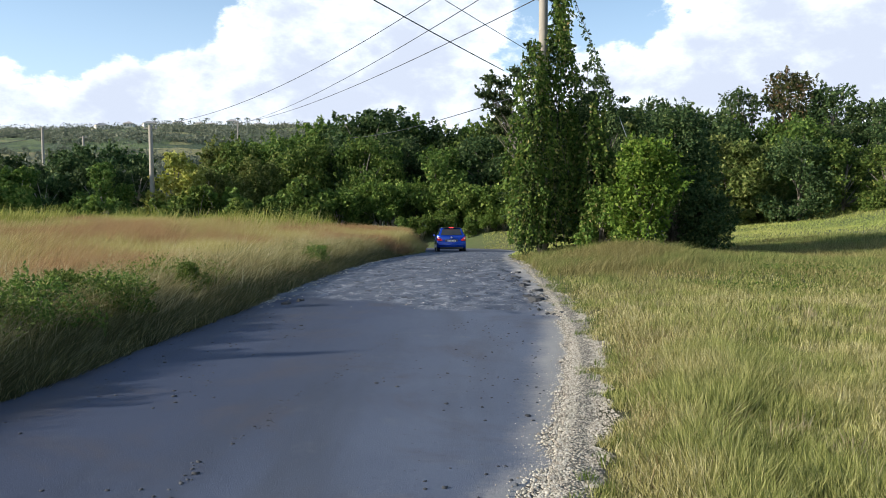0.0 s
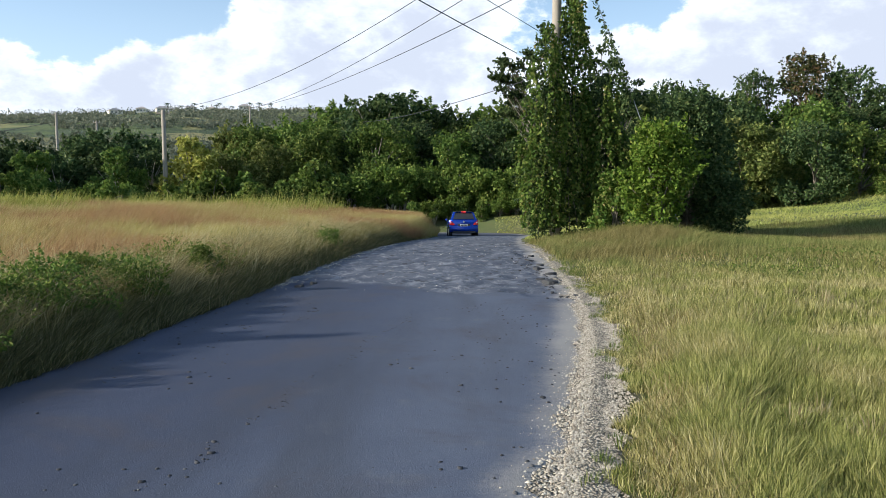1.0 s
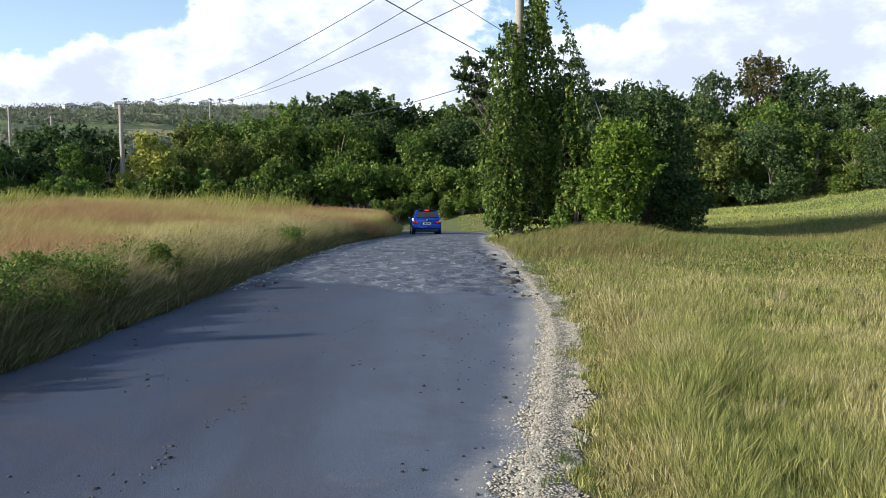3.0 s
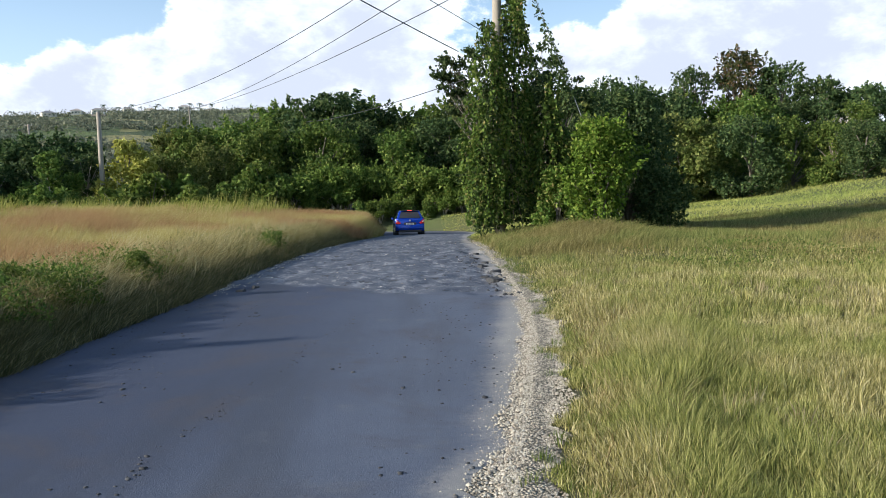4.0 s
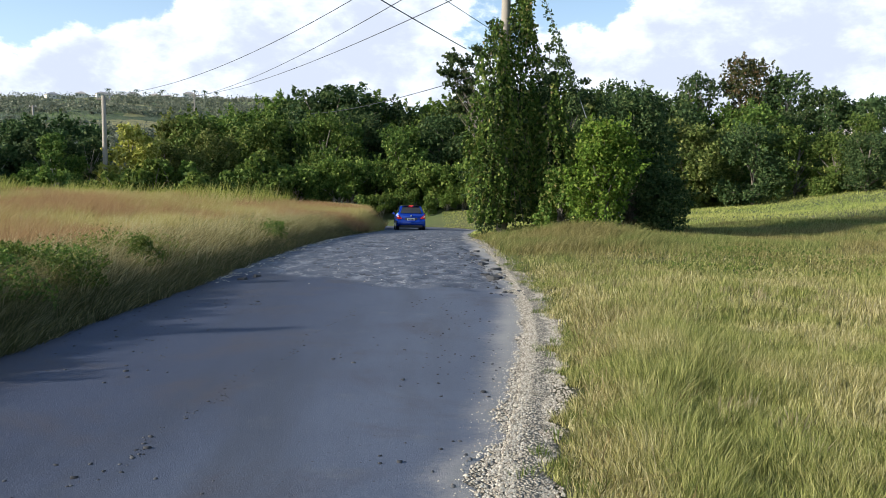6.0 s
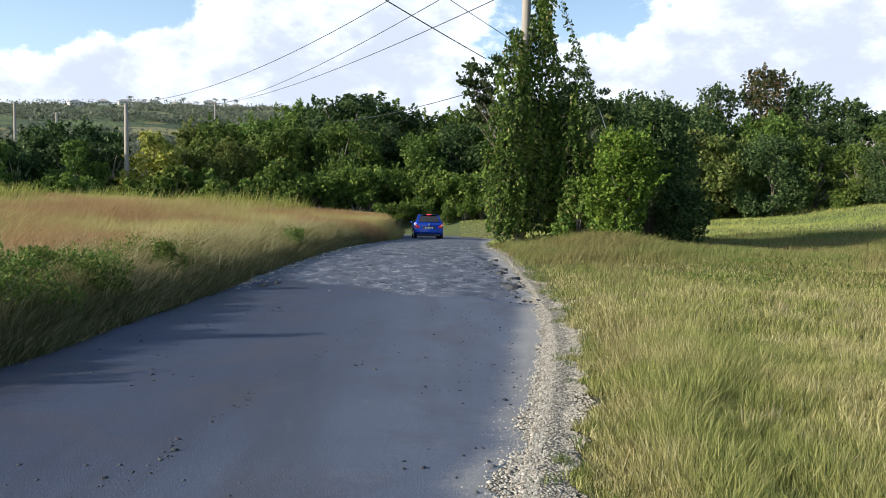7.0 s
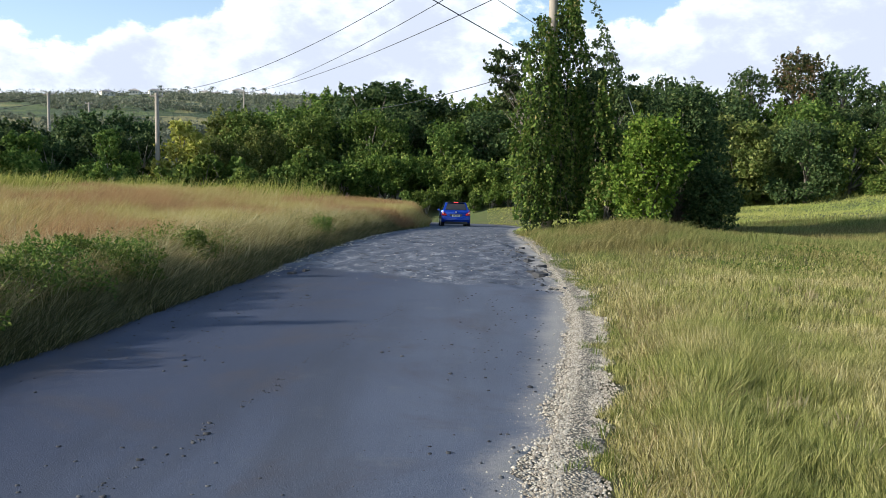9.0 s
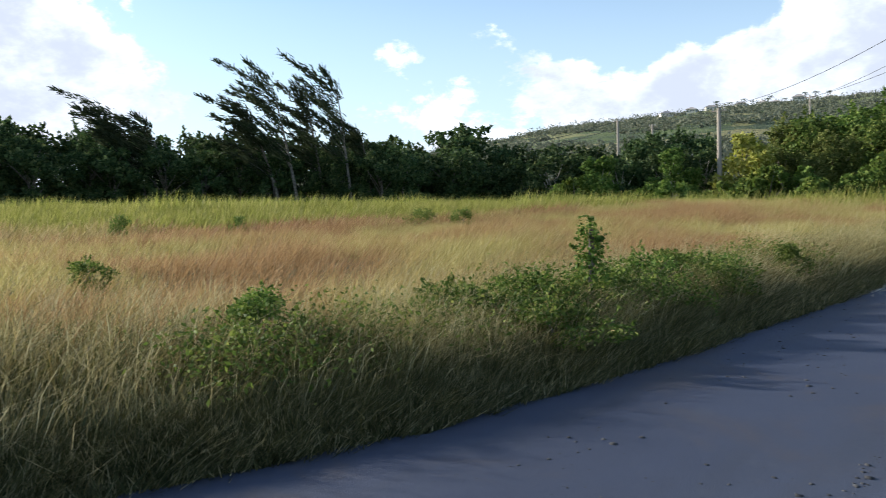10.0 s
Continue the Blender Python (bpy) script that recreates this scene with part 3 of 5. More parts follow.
def build_woods():
    D = "dense dark green broadleaf tree at the wood's edge"
    dark = [(random_tree("broadleaf_tree", D, 9.0, 4.0, 11000, 0.25, LEAF_DARK, s, 0.12, 15), 9.0) for s in (1, 2, 3)]
    mid = [(random_tree("broadleaf_tree", "mid green broadleaf tree in the wood", 8.0, 3.6, 10500, 0.25, LEAF_MID, s, 0.12, 14), 8.0) for s in (4, 5)]
    # the wood behind the bend, its top line as it stands against the sky
    top = lambda az: np.interp(az, [-8, -4, 0, 3, 5.6, 8, 10, 13, 16, 20], [7.2, 6.9, 6.35, 6.85, 7.25, 6.75, 5.8, 4.9, 4.4, 3.65])
    r = random.Random(5)
    spec = []
    for k in range(13):
        az = -8 + k * 2.0
        for dist in (70, 80):
            a = az + r.uniform(-0.7, 0.7)
            g = land_at(*polar(a, dist))
            lower = 1.0 if dist == 80 else 0.78
            spec.append((a, dist + r.uniform(-3, 3), (1.5 + dist * math.tan(radians(float(top(a)))) * lower - g) * r.uniform(0.92, 1.04)))
    row([q for q in spec if q[0] < 9], dark + mid, "trees of the wood behind the bend", 3)
    mid2 = [(random_tree("broadleaf_tree", "sunlit mid green tree in the wood", 7.0, 3.4, 11500, 0.25, (LEAF_SUNNY, LEAF_MID)[s % 2], s, 0.1, 15), 7.0) for s in (15, 16)]
    row([q for q in spec if q[0] >= 9 and not (17.6 < q[0] < 21 and q[1] < 76)], mid2, "sunlit trees beyond the bend", 3)
    # left: lower trees beyond the field
    dark2 = [(random_tree("broadleaf_tree", "dark backlit broadleaf tree beyond the field", 7.0, 3.6, 6200, 0.32, LEAF_DARK, s, 0.08, 13), 7.0) for s in (7, 8)]
    topl = lambda az: np.interp(az, [20, 24, 28, 33, 38, 40, 44, 50, 56, 62, 70, 80], [3.6, 4.0, 3.6, 3.8, 4.6, 5.1, 4.5, 4.6, 4.8, 4.8, 5.9, 6.0])
    spec = []
    for k in range(24):
        az = 22 + k * 2.5
        for dist in (72, 80):
            a = az + r.uniform(-0.8, 0.8)
            h = 1.5 + dist * math.tan(radians(float(topl(a)))) * (0.82 if dist == 72 else 1.0) - land_at(*polar(a, dist))
            spec.append((a, dist + r.uniform(-2, 2), h * r.uniform(0.9, 1.06)))
    open_trees = [(random_tree("open_tree", "dark tree with bare pale stems beyond the field", 7.0, 3.0, 4600, 0.32, LEAF_DARK, s, 0.34, 12, stems=3, bark=BARK_PALE), 7.0) for s in (17, 18)]
    row([q for q in spec if q[0] < 33 and q[1] < 76], open_trees, "open trees beyond the field", 4)
    row([q for q in spec if q[0] >= 33 or q[1] >= 76], dark2, "trees beyond the field", 4)
    # right: the row above the pasture
    dark3 = [(random_tree("broadleaf_tree", "broad dark green tree at the top of the pasture", 8.0, 3.9, 11500, 0.235, LEAF_DARK, s, 0.06, 14), 8.0) for s in (11,)]
    mid3 = [(random_tree("broadleaf_tree", "olive green tree at the top of the pasture", 7.0, 3.6, 11500, 0.235, (LEAF_SUNNY, LEAF_MID)[s % 2], s, 0.06, 14), 7.0) for s in (13, 14)]
    topr = lambda az: np.interp(az, [-40, -34, -30, -26, -22, -18, -14, -10], [4.8, 5.0, 5.3, 5.7, 6.0, 6.7, 7.4, 7.6])
    spec = []
    for k in range(14):
        az = -9 - k * 2.2
        for dist in (50, 58):
            a = az + r.uniform(-0.7, 0.7)
            h = 1.5 + dist * math.tan(radians(float(topr(a)))) * (0.8 if dist == 50 else 1.0) - land_at(*polar(a, dist))
            spec.append((a, dist + r.uniform(-2, 2), h * r.uniform(0.92, 1.05)))
    row(spec, dark3 + mid3, "trees at the top of the pasture", 6)


build_woods()


# ---- the overgrown pole by the road ----


def add_leaves(groups, n, size, droop=0.3, slim=0.6, shell=0.6):
    pts, out = crown_points(groups, n, shell)
    return leaf_arrays(pts, size, droop, slim, out * 0.7)


def overgrown_pole():
    root = tagged(new("utility_pole"), "weathered wooden utility pole smothered in climbing vines", "utility pole")
    px, py = 3.45, 27.1
    g = land_at(px, py)
    bm = bmesh.new()
    tube(bm, [(px, py, g - 0.4), (px, py, 6.0), (px - 0.02, py, 11.7)], (0.19, 0.165, 0.135), 14)
    part("pole", bm, POLE_WOOD, root, smooth=True)
    for z in (8.8, 10.0, 11.2):
        bm = bmesh.new()
        tube(bm, [(px - 0.13, py, z - 0.06), (px - 0.26, py, z - 0.03), (px - 0.26, py, z + 0.1)], (0.02, 0.02, 0.05), 8)
        part("insulator", bm, STEEL, root)
    bm = bmesh.new()
    tube(bm, [(px, py, 11.4), (4.1, 26.6, 9.5), (5.75, 25.9, 4.8), (7.2, 25.3, 0.6)], (0.012,) * 4, 6)
    part("guy_wire", bm, STEEL, root)
    # curtains of vine: columns that widen to the ground, ragged on top
    r = random.Random(21)
    blobs = []
    for z in np.arange(0.4, 7.1, 0.3):
        w = (0.66 - 0.012 * z) * (1 - 0.75 * max(0.0, z - 5.2) / 2.0)
        blobs.append((2.82 + 0.06 * math.sin(z * 2.1) + 0.02 * z, 26.5 + 0.15 * math.sin(z), z, w * r.uniform(0.8, 1.15), 0.55, 0.4))
    for z in np.arange(0.5, 9.0, 0.3):
        w = 1.15 * max(0.0, 1 - z / 9.4) ** 0.9 + 0.1
        blobs.append((3.75 + 0.08 * math.sin(z * 1.7 + 1) + 0.025 * z, 27.2, z, w * r.uniform(0.8, 1.15), 0.75, 0.4))
    for z in np.arange(0.5, 5.4, 0.32):
        w = 1.05 * max(0.0, 1 - z / 6.2) ** 0.7
        blobs.append((5.15 + 0.15 * math.sin(z * 2.3) + r.uniform(-.2, .2), 27.0, z, w * r.uniform(0.75, 1.15), 0.8, 0.42))
    v, f = add_leaves([(x, y + 0.12, z, w * 0.86, d * 0.86, h) for x, y, z, w, d, h in blobs], 20000, 0.13, 0.55, shell=0.6)
    soup("vine_curtain", v, f, LEAF_DARK, root)
    # strands that hang down over it; its darker leaves paint shaded grooves between them
    pts, away = [], []
    for k in range(250):
        x, y, z, w, d, h = blobs[r.randrange(len(blobs))]
        a = r.uniform(-math.pi, 0.15)
        px0, py0 = x + math.cos(a) * w * r.uniform(0.92, 1.08), y + math.sin(a) * d
        drop, sway = r.uniform(0.7, 2.6), r.uniform(0, 6.3)
        for j in range(int(drop * 34)):
            t = j / 34
            if z - t < 0.3:
                break
            s = 0.05 + 0.04 * math.sin(t * 3 + sway)
            pts.append((px0 + 0.09 * math.sin(t * 2.2 + sway) + math.cos(a) * 0.05 * t + r.gauss(0, s), py0 + math.sin(a) * 0.06 * t + r.gauss(0, s), z + h * 0.4 - t))
            away.append((math.cos(a), math.sin(a), -0.5))
    v, f = leaf_arrays(np.array(pts), 0.14, 0.5, 0.6, np.array(away) * 0.8)
    soup("hanging_foliage", v, f, LEAF_VINE, root)
    # the vine that climbs the stay
    blobs = []
    for k in range(22):
        t = k / 21
        x, y, z = (4.1 + 1.65 * t, 26.6 - 0.7 * t, 9.5 - 4.7 * t)
        s = 0.05 + 0.10 * abs(math.sin(k * 1.9)) * (0.4 + t) + 0.14 * t * t
        blobs.append((x - 0.25 * s, y, z - s * 0.5, s, s, s * 1.25))
    v, f = add_leaves(blobs, 1150, 0.115, 0.6, shell=0.3)
    soup("hanging_vine", v, f, LEAF_DARK, root)
    bm = bmesh.new()
    for k in range(9):
        a, z0 = r.uniform(2.3, 5.4), r.uniform(3.5, 8.5)
        x = 3.5 + (a - 3.5) * (1 - z0 / 11)
        tube(bm, [(x, 27.1, z0), (x + r.uniform(-.2, .2), 26.9, z0 * 0.55), (a, 26.9, 0.2)], (0.008, 0.012, 0.015), 4)
    part("vine_stem", bm, BARK, root)


overgrown_pole()


def local_tree(name, label, at, blobs, leaves, size, mat, stems, group="", category="shrub", droop=0.3, slim=0.55, shell=0.55):
    """A single plant whose masses are given round its own foot."""
    x, y = at
    limbs = [([(0.1 * math.cos(k * 2.4), 0.1 * math.sin(k * 2.4), -0.2), (b[0] * 0.3, b[1] * 0.3, b[2] * 0.62), b[:3]], (stems, stems * 0.7, stems * 0.25)) for k, b in enumerate(blobs)]
    t = make_tree(name, label, blobs, leaves, size, mat, limbs[0], limbs[1:], category=category, droop=droop, slim=slim, shell=shell)
    t.matrix_basis = pose(x, y, land_at(x, y))
    return tagged(t, group=group)


def heap(seed, w, d, h, n, low=0.15):
    """Rounded masses piled into a bush w wide, d deep and h high."""
    r = random.Random(seed)
    out = []
    for k in range(n):
        z = low + (1 - low) * (k + 0.5) / n
        a, q = r.uniform(0, 2 * math.pi), math.sqrt(max(0.05, 1 - (z - 0.25) ** 2 / 0.62)) * r.uniform(0.25, 0.8)
        s = r.uniform(0.2, 0.38)
        out.append((w * q * math.cos(a), d * q * math.sin(a), min(z, 1 - s * 0.5) * h, w * s, d * s, h * s * 0.62))
    return out


def near_shrubs():
    local_tree("leafy_shrub", "bright green broad-leaved shrub at the pasture's edge", (6.3, 24.4), heap(31, 1.2, 1.1, 3.35, 30), 12000, 0.13, LEAF_LIGHT, 0.05)
    local_tree("bush", "tall dark green bush beside the overgrown pole", (7.75, 26.4), heap(32, 1.6, 1.7, 4.7, 40), 25000, 0.12, LEAF_DARK, 0.07, category="bush")
    local_tree("bush", "low dark green bush at the pasture's edge", (8.75, 25.4), heap(33, 0.95, 1.0, 1.9, 16), 6000, 0.12, LEAF_DARK, 0.04, category="bush")
    local_tree("bush", "dark bush tangled with dead stalks", (5.2, 25.6), heap(34, 0.9, 0.9, 2.0, 14), 6000, 0.14, LEAF_VINE, 0.03, category="bush")
    # the sparse tree that stands behind the pole
    r = random.Random(38)
    sprays = [(r.uniform(-2.35, -1.0), r.uniform(-0.4, 0.4), r.uniform(4.6, 7.3), r.uniform(0.16, 0.4), 0.3, r.uniform(0.08, 0.17)) for k in range(44)]
    local_tree("slender_tree", "slender tree with open branches behind the pole", (3.9, 29.6), [b for b in sprays if b[2] < 7.6 + 0.6 * (b[0] + 1.0)], 4600, 0.13, LEAF_DARK, 0.035, category="tree", shell=0.1)
    sprays = [(r.uniform(-0.8, 1.3), r.uniform(-0.4, 0.4), r.uniform(4.2, 6.9), r.uniform(0.2, 0.5), 0.35, r.uniform(0.1, 0.2)) for k in range(30)]
    local_tree("slender_tree", "slender tree with open branches behind the pole", (5.6, 29.5), [b for b in sprays if b[2] < 7.2 - 0.9 * abs(b[0])], 4200, 0.13, LEAF_DARK, 0.035, category="tree", shell=0.1)
    # undergrowth at the foot of the wood, lighter than the trees
    shrub = [(random_tree("undergrowth_shrub", "light green shrub at the foot of the wood", 3.4, 2.0, 4600, 0.2, LEAF_SHRUB, s, 0.36, 12, "shrub", stems=5, bark=BARK_PALE), 3.4) for s in (41, 42)]
    shrub2 = [(random_tree("undergrowth_shrub", "mid green shrub at the foot of the wood", 3.6, 2.1, 4600, 0.24, LEAF_MID, s, 0.08, 10, "shrub", stems=3), 3.6) for s in (43,)]
    r = random.Random(9)
    spec = []
    for k in range(13):
        az = -7 + k * 1.5 + r.uniform(-0.4, 0.4)
        d = 63.5 + r.uniform(-1.0, 2.0)
        spec.append((az, d, 1.5 + d * math.tan(radians(2.2 + r.uniform(-0.8, 0.4))) - land_at(*polar(az, d))))
    for k in range(9):
        az = -6.5 + k * 1.15 + r.uniform(-0.3, 0.3)
        spec.append((az, 60.6 + r.uniform(-0.3, 0.8), r.uniform(1.3, 2.3)))
    row(spec, shrub + shrub2[:1], "shrubs at the foot of the wood", 7)
    spec = []
    for k in range(14):
        az = 9 + k * 1.75 + r.uniform(-0.5, 0.5)
        d = 62 + r.uniform(-2, 2)
        spec.append((az, d, 1.5 + d * math.tan(radians(1.2 + r.uniform(-0.9, 0.9))) - land_at(*polar(az, d))))
    row(spec, [(random_tree("field_shrub", "yellowish green shrub beyond the field", 2.6, 1.5, 3000, 0.2, LEAF_SHRUB, 46, 0.1, 9, "shrub", stems=3), 2.6)], "shrubs beyond the field", 8)
    # the sunlit yellow tree by the far pole, and two thin pale-stemmed trees
    for az, d, h, lab in ((18.8, 67.0, 6.7, "sunlit yellow green tree by a pole"), (18.4, 64.6, 4.2, "small sunlit yellow green tree by a pole")):
        t = random_tree("yellow_tree", lab, h, h * 0.36, 6000, 0.28, LEAF_YELLOW, int(az * 10), 0.2, 11)
        place(t, [(*polar(az, d), 1.0)])
    for az, h, s in ((23.4, 6.6, 51), (28.5, 6.0, 52)):
        t = random_tree("thin_tree", "thin pale-stemmed tree with a light crown", h, h * 0.3, 3600, 0.26, LEAF_MID, s, 0.5, 9, stems=2, bark=BARK_PALE)
        place(t, [(*polar(az, 66.0), 1.0)])
    # taller trees that break the skyline on the right
    for az, up, mat, lab, s in ((-24.0, 9.1, LEAF_RUSSET, "tall tree with a russet open crown", 61), (-20.9, 8.1, LEAF_DARK, "round-headed dark tree on the skyline", 62), (-26.3, 8.1, LEAF_DARK, "open dark tree on the skyline", 63),
                                (-28.6, 7.0, LEAF_DARK, "open dark tree on the skyline", 64), (-31.5, 6.2, LEAF_DARK, "dark tree on the skyline", 65), (-15.3, 7.9, LEAF_DARK, "dark tree on the skyline", 66)):
        x, y = polar(az, 62)
        t = random_tree("skyline_tree", lab, 1.6 + 62 * math.tan(radians(up)) - land_at(x, y), 2.5, 4600, 0.2, mat, s, 0.5, 17)
        place(t, [(x, y, 1.0)])


near_shrubs()


def casuarina(seed, height, lean, label):
    """A wispy tree: swept branches fringed with needle sprays, leaning down the wind."""
    r = random.Random(seed)
    root = tagged(new("casuarina_tree"), label, "tree")
    spine = [Vector((lean * (t ** 1.2) * height * -0.8, 0, t * height * 0.85)) for t in (0, 0.25, 0.5, 0.75, 1.0)]
    bm = bmesh.new()
    tube(bm, spine, (0.16, 0.13, 0.1, 0.07, 0.04), 6)
    tips, dirs = [], []
    plumes = 13
    for k in range(plumes):
        t = 0.35 + 0.65 * k / (plumes - 1)
        i = min(3, int(t * 4))
        p = spine[i].lerp(spine[i + 1], t * 4 - i)
        size = height * r.uniform(0.22, 0.38) * (1.0 if k < plumes - 2 else 1.1)
        away = Vector((r.uniform(-0.95, 0.2) - lean, r.uniform(-0.5, 0.5), r.uniform(0.9, 1.35))).normalized()
        bend = Vector((-0.3 - lean, 0, -0.05)) * size
        line = [p + away * size * u + bend * u * u for u in (0, 0.33, 0.66, 1.0)]
        tube(bm, line, (0.05, 0.035, 0.02, 0.006), 4)
        for j in range(150):
            u = r.uniform(0.12, 1.02) ** 0.85
            i = min(2, int(u * 3))
            q = line[i].lerp(line[i + 1], u * 3 - i)
            w = 0.30 * (1.15 - u) + 0.05
            tips.append(tuple(q + Vector((r.gauss(0, w), r.gauss(0, w), r.gauss(0, w * 0.8)))))
            d = away + Vector((-0.35 + r.gauss(0, .3), r.gauss(0, .3), r.gauss(0, .3)))
            dirs.append(tuple(d.normalized()))
    part("trunk", bm, BARK, root, smooth=True)
    p, d = np.array(tips), np.array(dirs)
    s = rng.uniform(0.35, 0.8, len(p))[:, None]
    side = unit(np.cross(d, rng.normal(size=p.shape))) * 0.05
    drop = np.array([0, 0, -0.12]) * s
    v = np.stack([p - side, p + side, p + d * s * 0.55 + side * 1.2 + drop * 0.2, p + d * s + drop], 1).reshape(-1, 3)
    soup("crown", v, np.arange(len(v)).reshape(-1, 4), NEEDLES, root)
    return root


def far_left_trees():
    # they lean to the right of the view that shows them, down the wind
    for az, dist, h, lean, s in ((50.2, 70, 12.0, 0.18, 71), (46.4, 70, 11.9, 0.1, 72), (48.3, 72, 10.6, 0.14, 73), (60.2, 74, 9.5, 0.3, 74), (58.4, 74, 8.6, 0.3, 75), (44.9, 73, 7.6, 0.12, 76), (51.4, 71, 9.6, 0.3, 77)):
        t = casuarina(s, h, lean, "tall wispy casuarina bent by the wind")
        tagged(t, group="casuarinas beyond the field")
        x, y = polar(az, dist)
        t.matrix_basis = pose(x, y, land_at(x, y), 0, 0, az)


far_left_trees()


# ---- poles, wires, the far hill ----


def far_poles():
    for az, dist, top, lab in ((20.36, 66.0, 8.35, "leaning grey wooden utility pole beyond the field"), (27.0, 109.0, 12.0, "grey wooden utility pole far beyond the field"), (24.6, 130.0, 13.0, "grey wooden utility pole far off among trees"),
                               (14.6, 90.0, 11.6, "grey wooden utility pole among the trees")):
        x, y = polar(az, dist)
        g = land_at(x, y)
        root = tagged(new("utility_pole"), lab, "utility pole", group="poles of the power line")
        bm = bmesh.new()
        thin = 0.5 if az < 15 else 1.0
        tube(bm, [(x, y, g - 0.3), (x - 0.05, y, (g + top) / 2), (x - 0.12, y, top)], (0.21 * thin, 0.19 * thin, 0.15 * thin), 10)
        part("pole", bm, POLE_WOOD, root, smooth=True)
        bm = bmesh.new()
        box(bm, (1.1, 0.1, 0.1), (x - 0.12, y, top - 0.25))
        part("crossarm", bm, POLE_WOOD, root)
        for dx in (-0.45, 0.0, 0.45):
            bm = bmesh.new()
            tube(bm, [(x - 0.12 + dx, y, top - 0.22), (x - 0.12 + dx, y, top + 0.02)], (0.05, 0.035), 7)
            part("insulator", bm, STEEL, root)


def wire(label, a, b, sag, r=0.013):
    a, b = Vector(a), Vector(b)
    pts = [a.lerp(b, t) - Vector((0, 0, sag * 4 * t * (1 - t))) for t in (i / 24 for i in range(25))]
    bm = bmesh.new()
    tube(bm, pts, [r] * 25, 5)
    tagged(part("overhead_wire", bm, CABLE), label, "wire", group="overhead wires")


far_poles()
LONG = "black overhead wire sagging from the overgrown pole"
FAR_A, FAR_B = polar(20.36, 66.0), polar(14.6, 90.0)
wire(LONG, (3.2, 27.1, 11.2), (FAR_A[0] - 0.1, FAR_A[1], 8.4), 1.5, 0.016)
wire(LONG, (3.2, 27.1, 10.0), (FAR_B[0], FAR_B[1], 11.3), 0.8, 0.018)
wire(LONG, (3.2, 27.1, 8.8), (FAR_B[0], FAR_B[1], 11.4), 0.75, 0.018)
wire("black service wire running back over the road", (2.2, 28.4, 6.6), (-14.0, -6.0, 8.6), 0.3, 0.016)
wire("black service wire running back over the road", (2.9, 27.6, 7.2), (-20.0, -8.0, 12.4), 0.3, 0.011)
wire("thin black wire slung into the wood", (2.4, 28.0, 5.55), (-9.0, 76.0, 8.7), 0.3, 0.016)
for k, dz in enumerate((0.0, 0.9)):
    A, B = polar(27.0, 109.0), polar(40.0, 120.0)
    wire("thin black wire beyond the field", (A[0], A[1], 11.8 - dz), (B[0], B[1], 8.5 - dz), 0.8, 0.03)


def hill_houses():
    WALL = surface("cream render", lambda n, pos: (n.mix(n.noise(pos, 0.8), (0.62, 0.56, 0.46), (0.75, 0.7, 0.6)), 0.85))
    ROOF = surface("faded metal roofing", lambda n, pos: (n.mix(n.noise(pos, 0.7), (0.35, 0.3, 0.27), (0.5, 0.45, 0.4)), 0.6))
    PANE = surface("dark window", lambda n, pos: (n.mix(n.noise(pos, 2.0), (0.03, 0.04, 0.05), (0.06, 0.07, 0.08)), 0.15))
    r = random.Random(12)
    for az, dist, w in ((15.0, 740, 10), (18.6, 880, 11), (20.5, 905, 13), (13.2, 900, 12), (17.2, 900, 10), (16.4, 930, 12), (21.8, 850, 10), (23.5, 800, 12), (11.4, 880, 10), (-29.6, 150, 9)):
        x, y = polar(az, dist)
        root = tagged(new("hill_house"), "pale house with a low hipped roof on the hill", "house", group="houses on the hill")
        h = 3.2
        bm = bmesh.new()
        box(bm, (w, 8, h + 3), (0, 0, h / 2 - 1.5))
        part("wall", bm, WALL, root)
        bm = bmesh.new()
        e, u = 0.7, 2.4
        c = [bm.verts.new(v) for v in ((-w / 2 - e, -4 - e, h), (w / 2 + e, -4 - e, h), (w / 2 + e, 4 + e, h), (-w / 2 - e, 4 + e, h), (-w / 2 + 4, 0, h + u), (w / 2 - 4, 0, h + u))]
        for q in ((0, 1, 5, 4), (1, 2, 5), (2, 3, 4, 5), (3, 0, 4), (3, 2, 1, 0)):
            bm.faces.new([c[i] for i in q])
        part("roof", bm, ROOF, root)
        for k in range(3):
            bm = bmesh.new()
            box(bm, (1.4, 0.2, 1.3), (w * (k - 1) * 0.3, -4.05, h - 1.6))
            part("window", bm, PANE, root)
        g = land_at(x, y) + (2.2 if dist < 200 else 4.0 if dist < 770 else 0.4)
        root.matrix_basis = pose(x, y, g, 0, 0, az + r.uniform(-25, 25))


hill_houses()


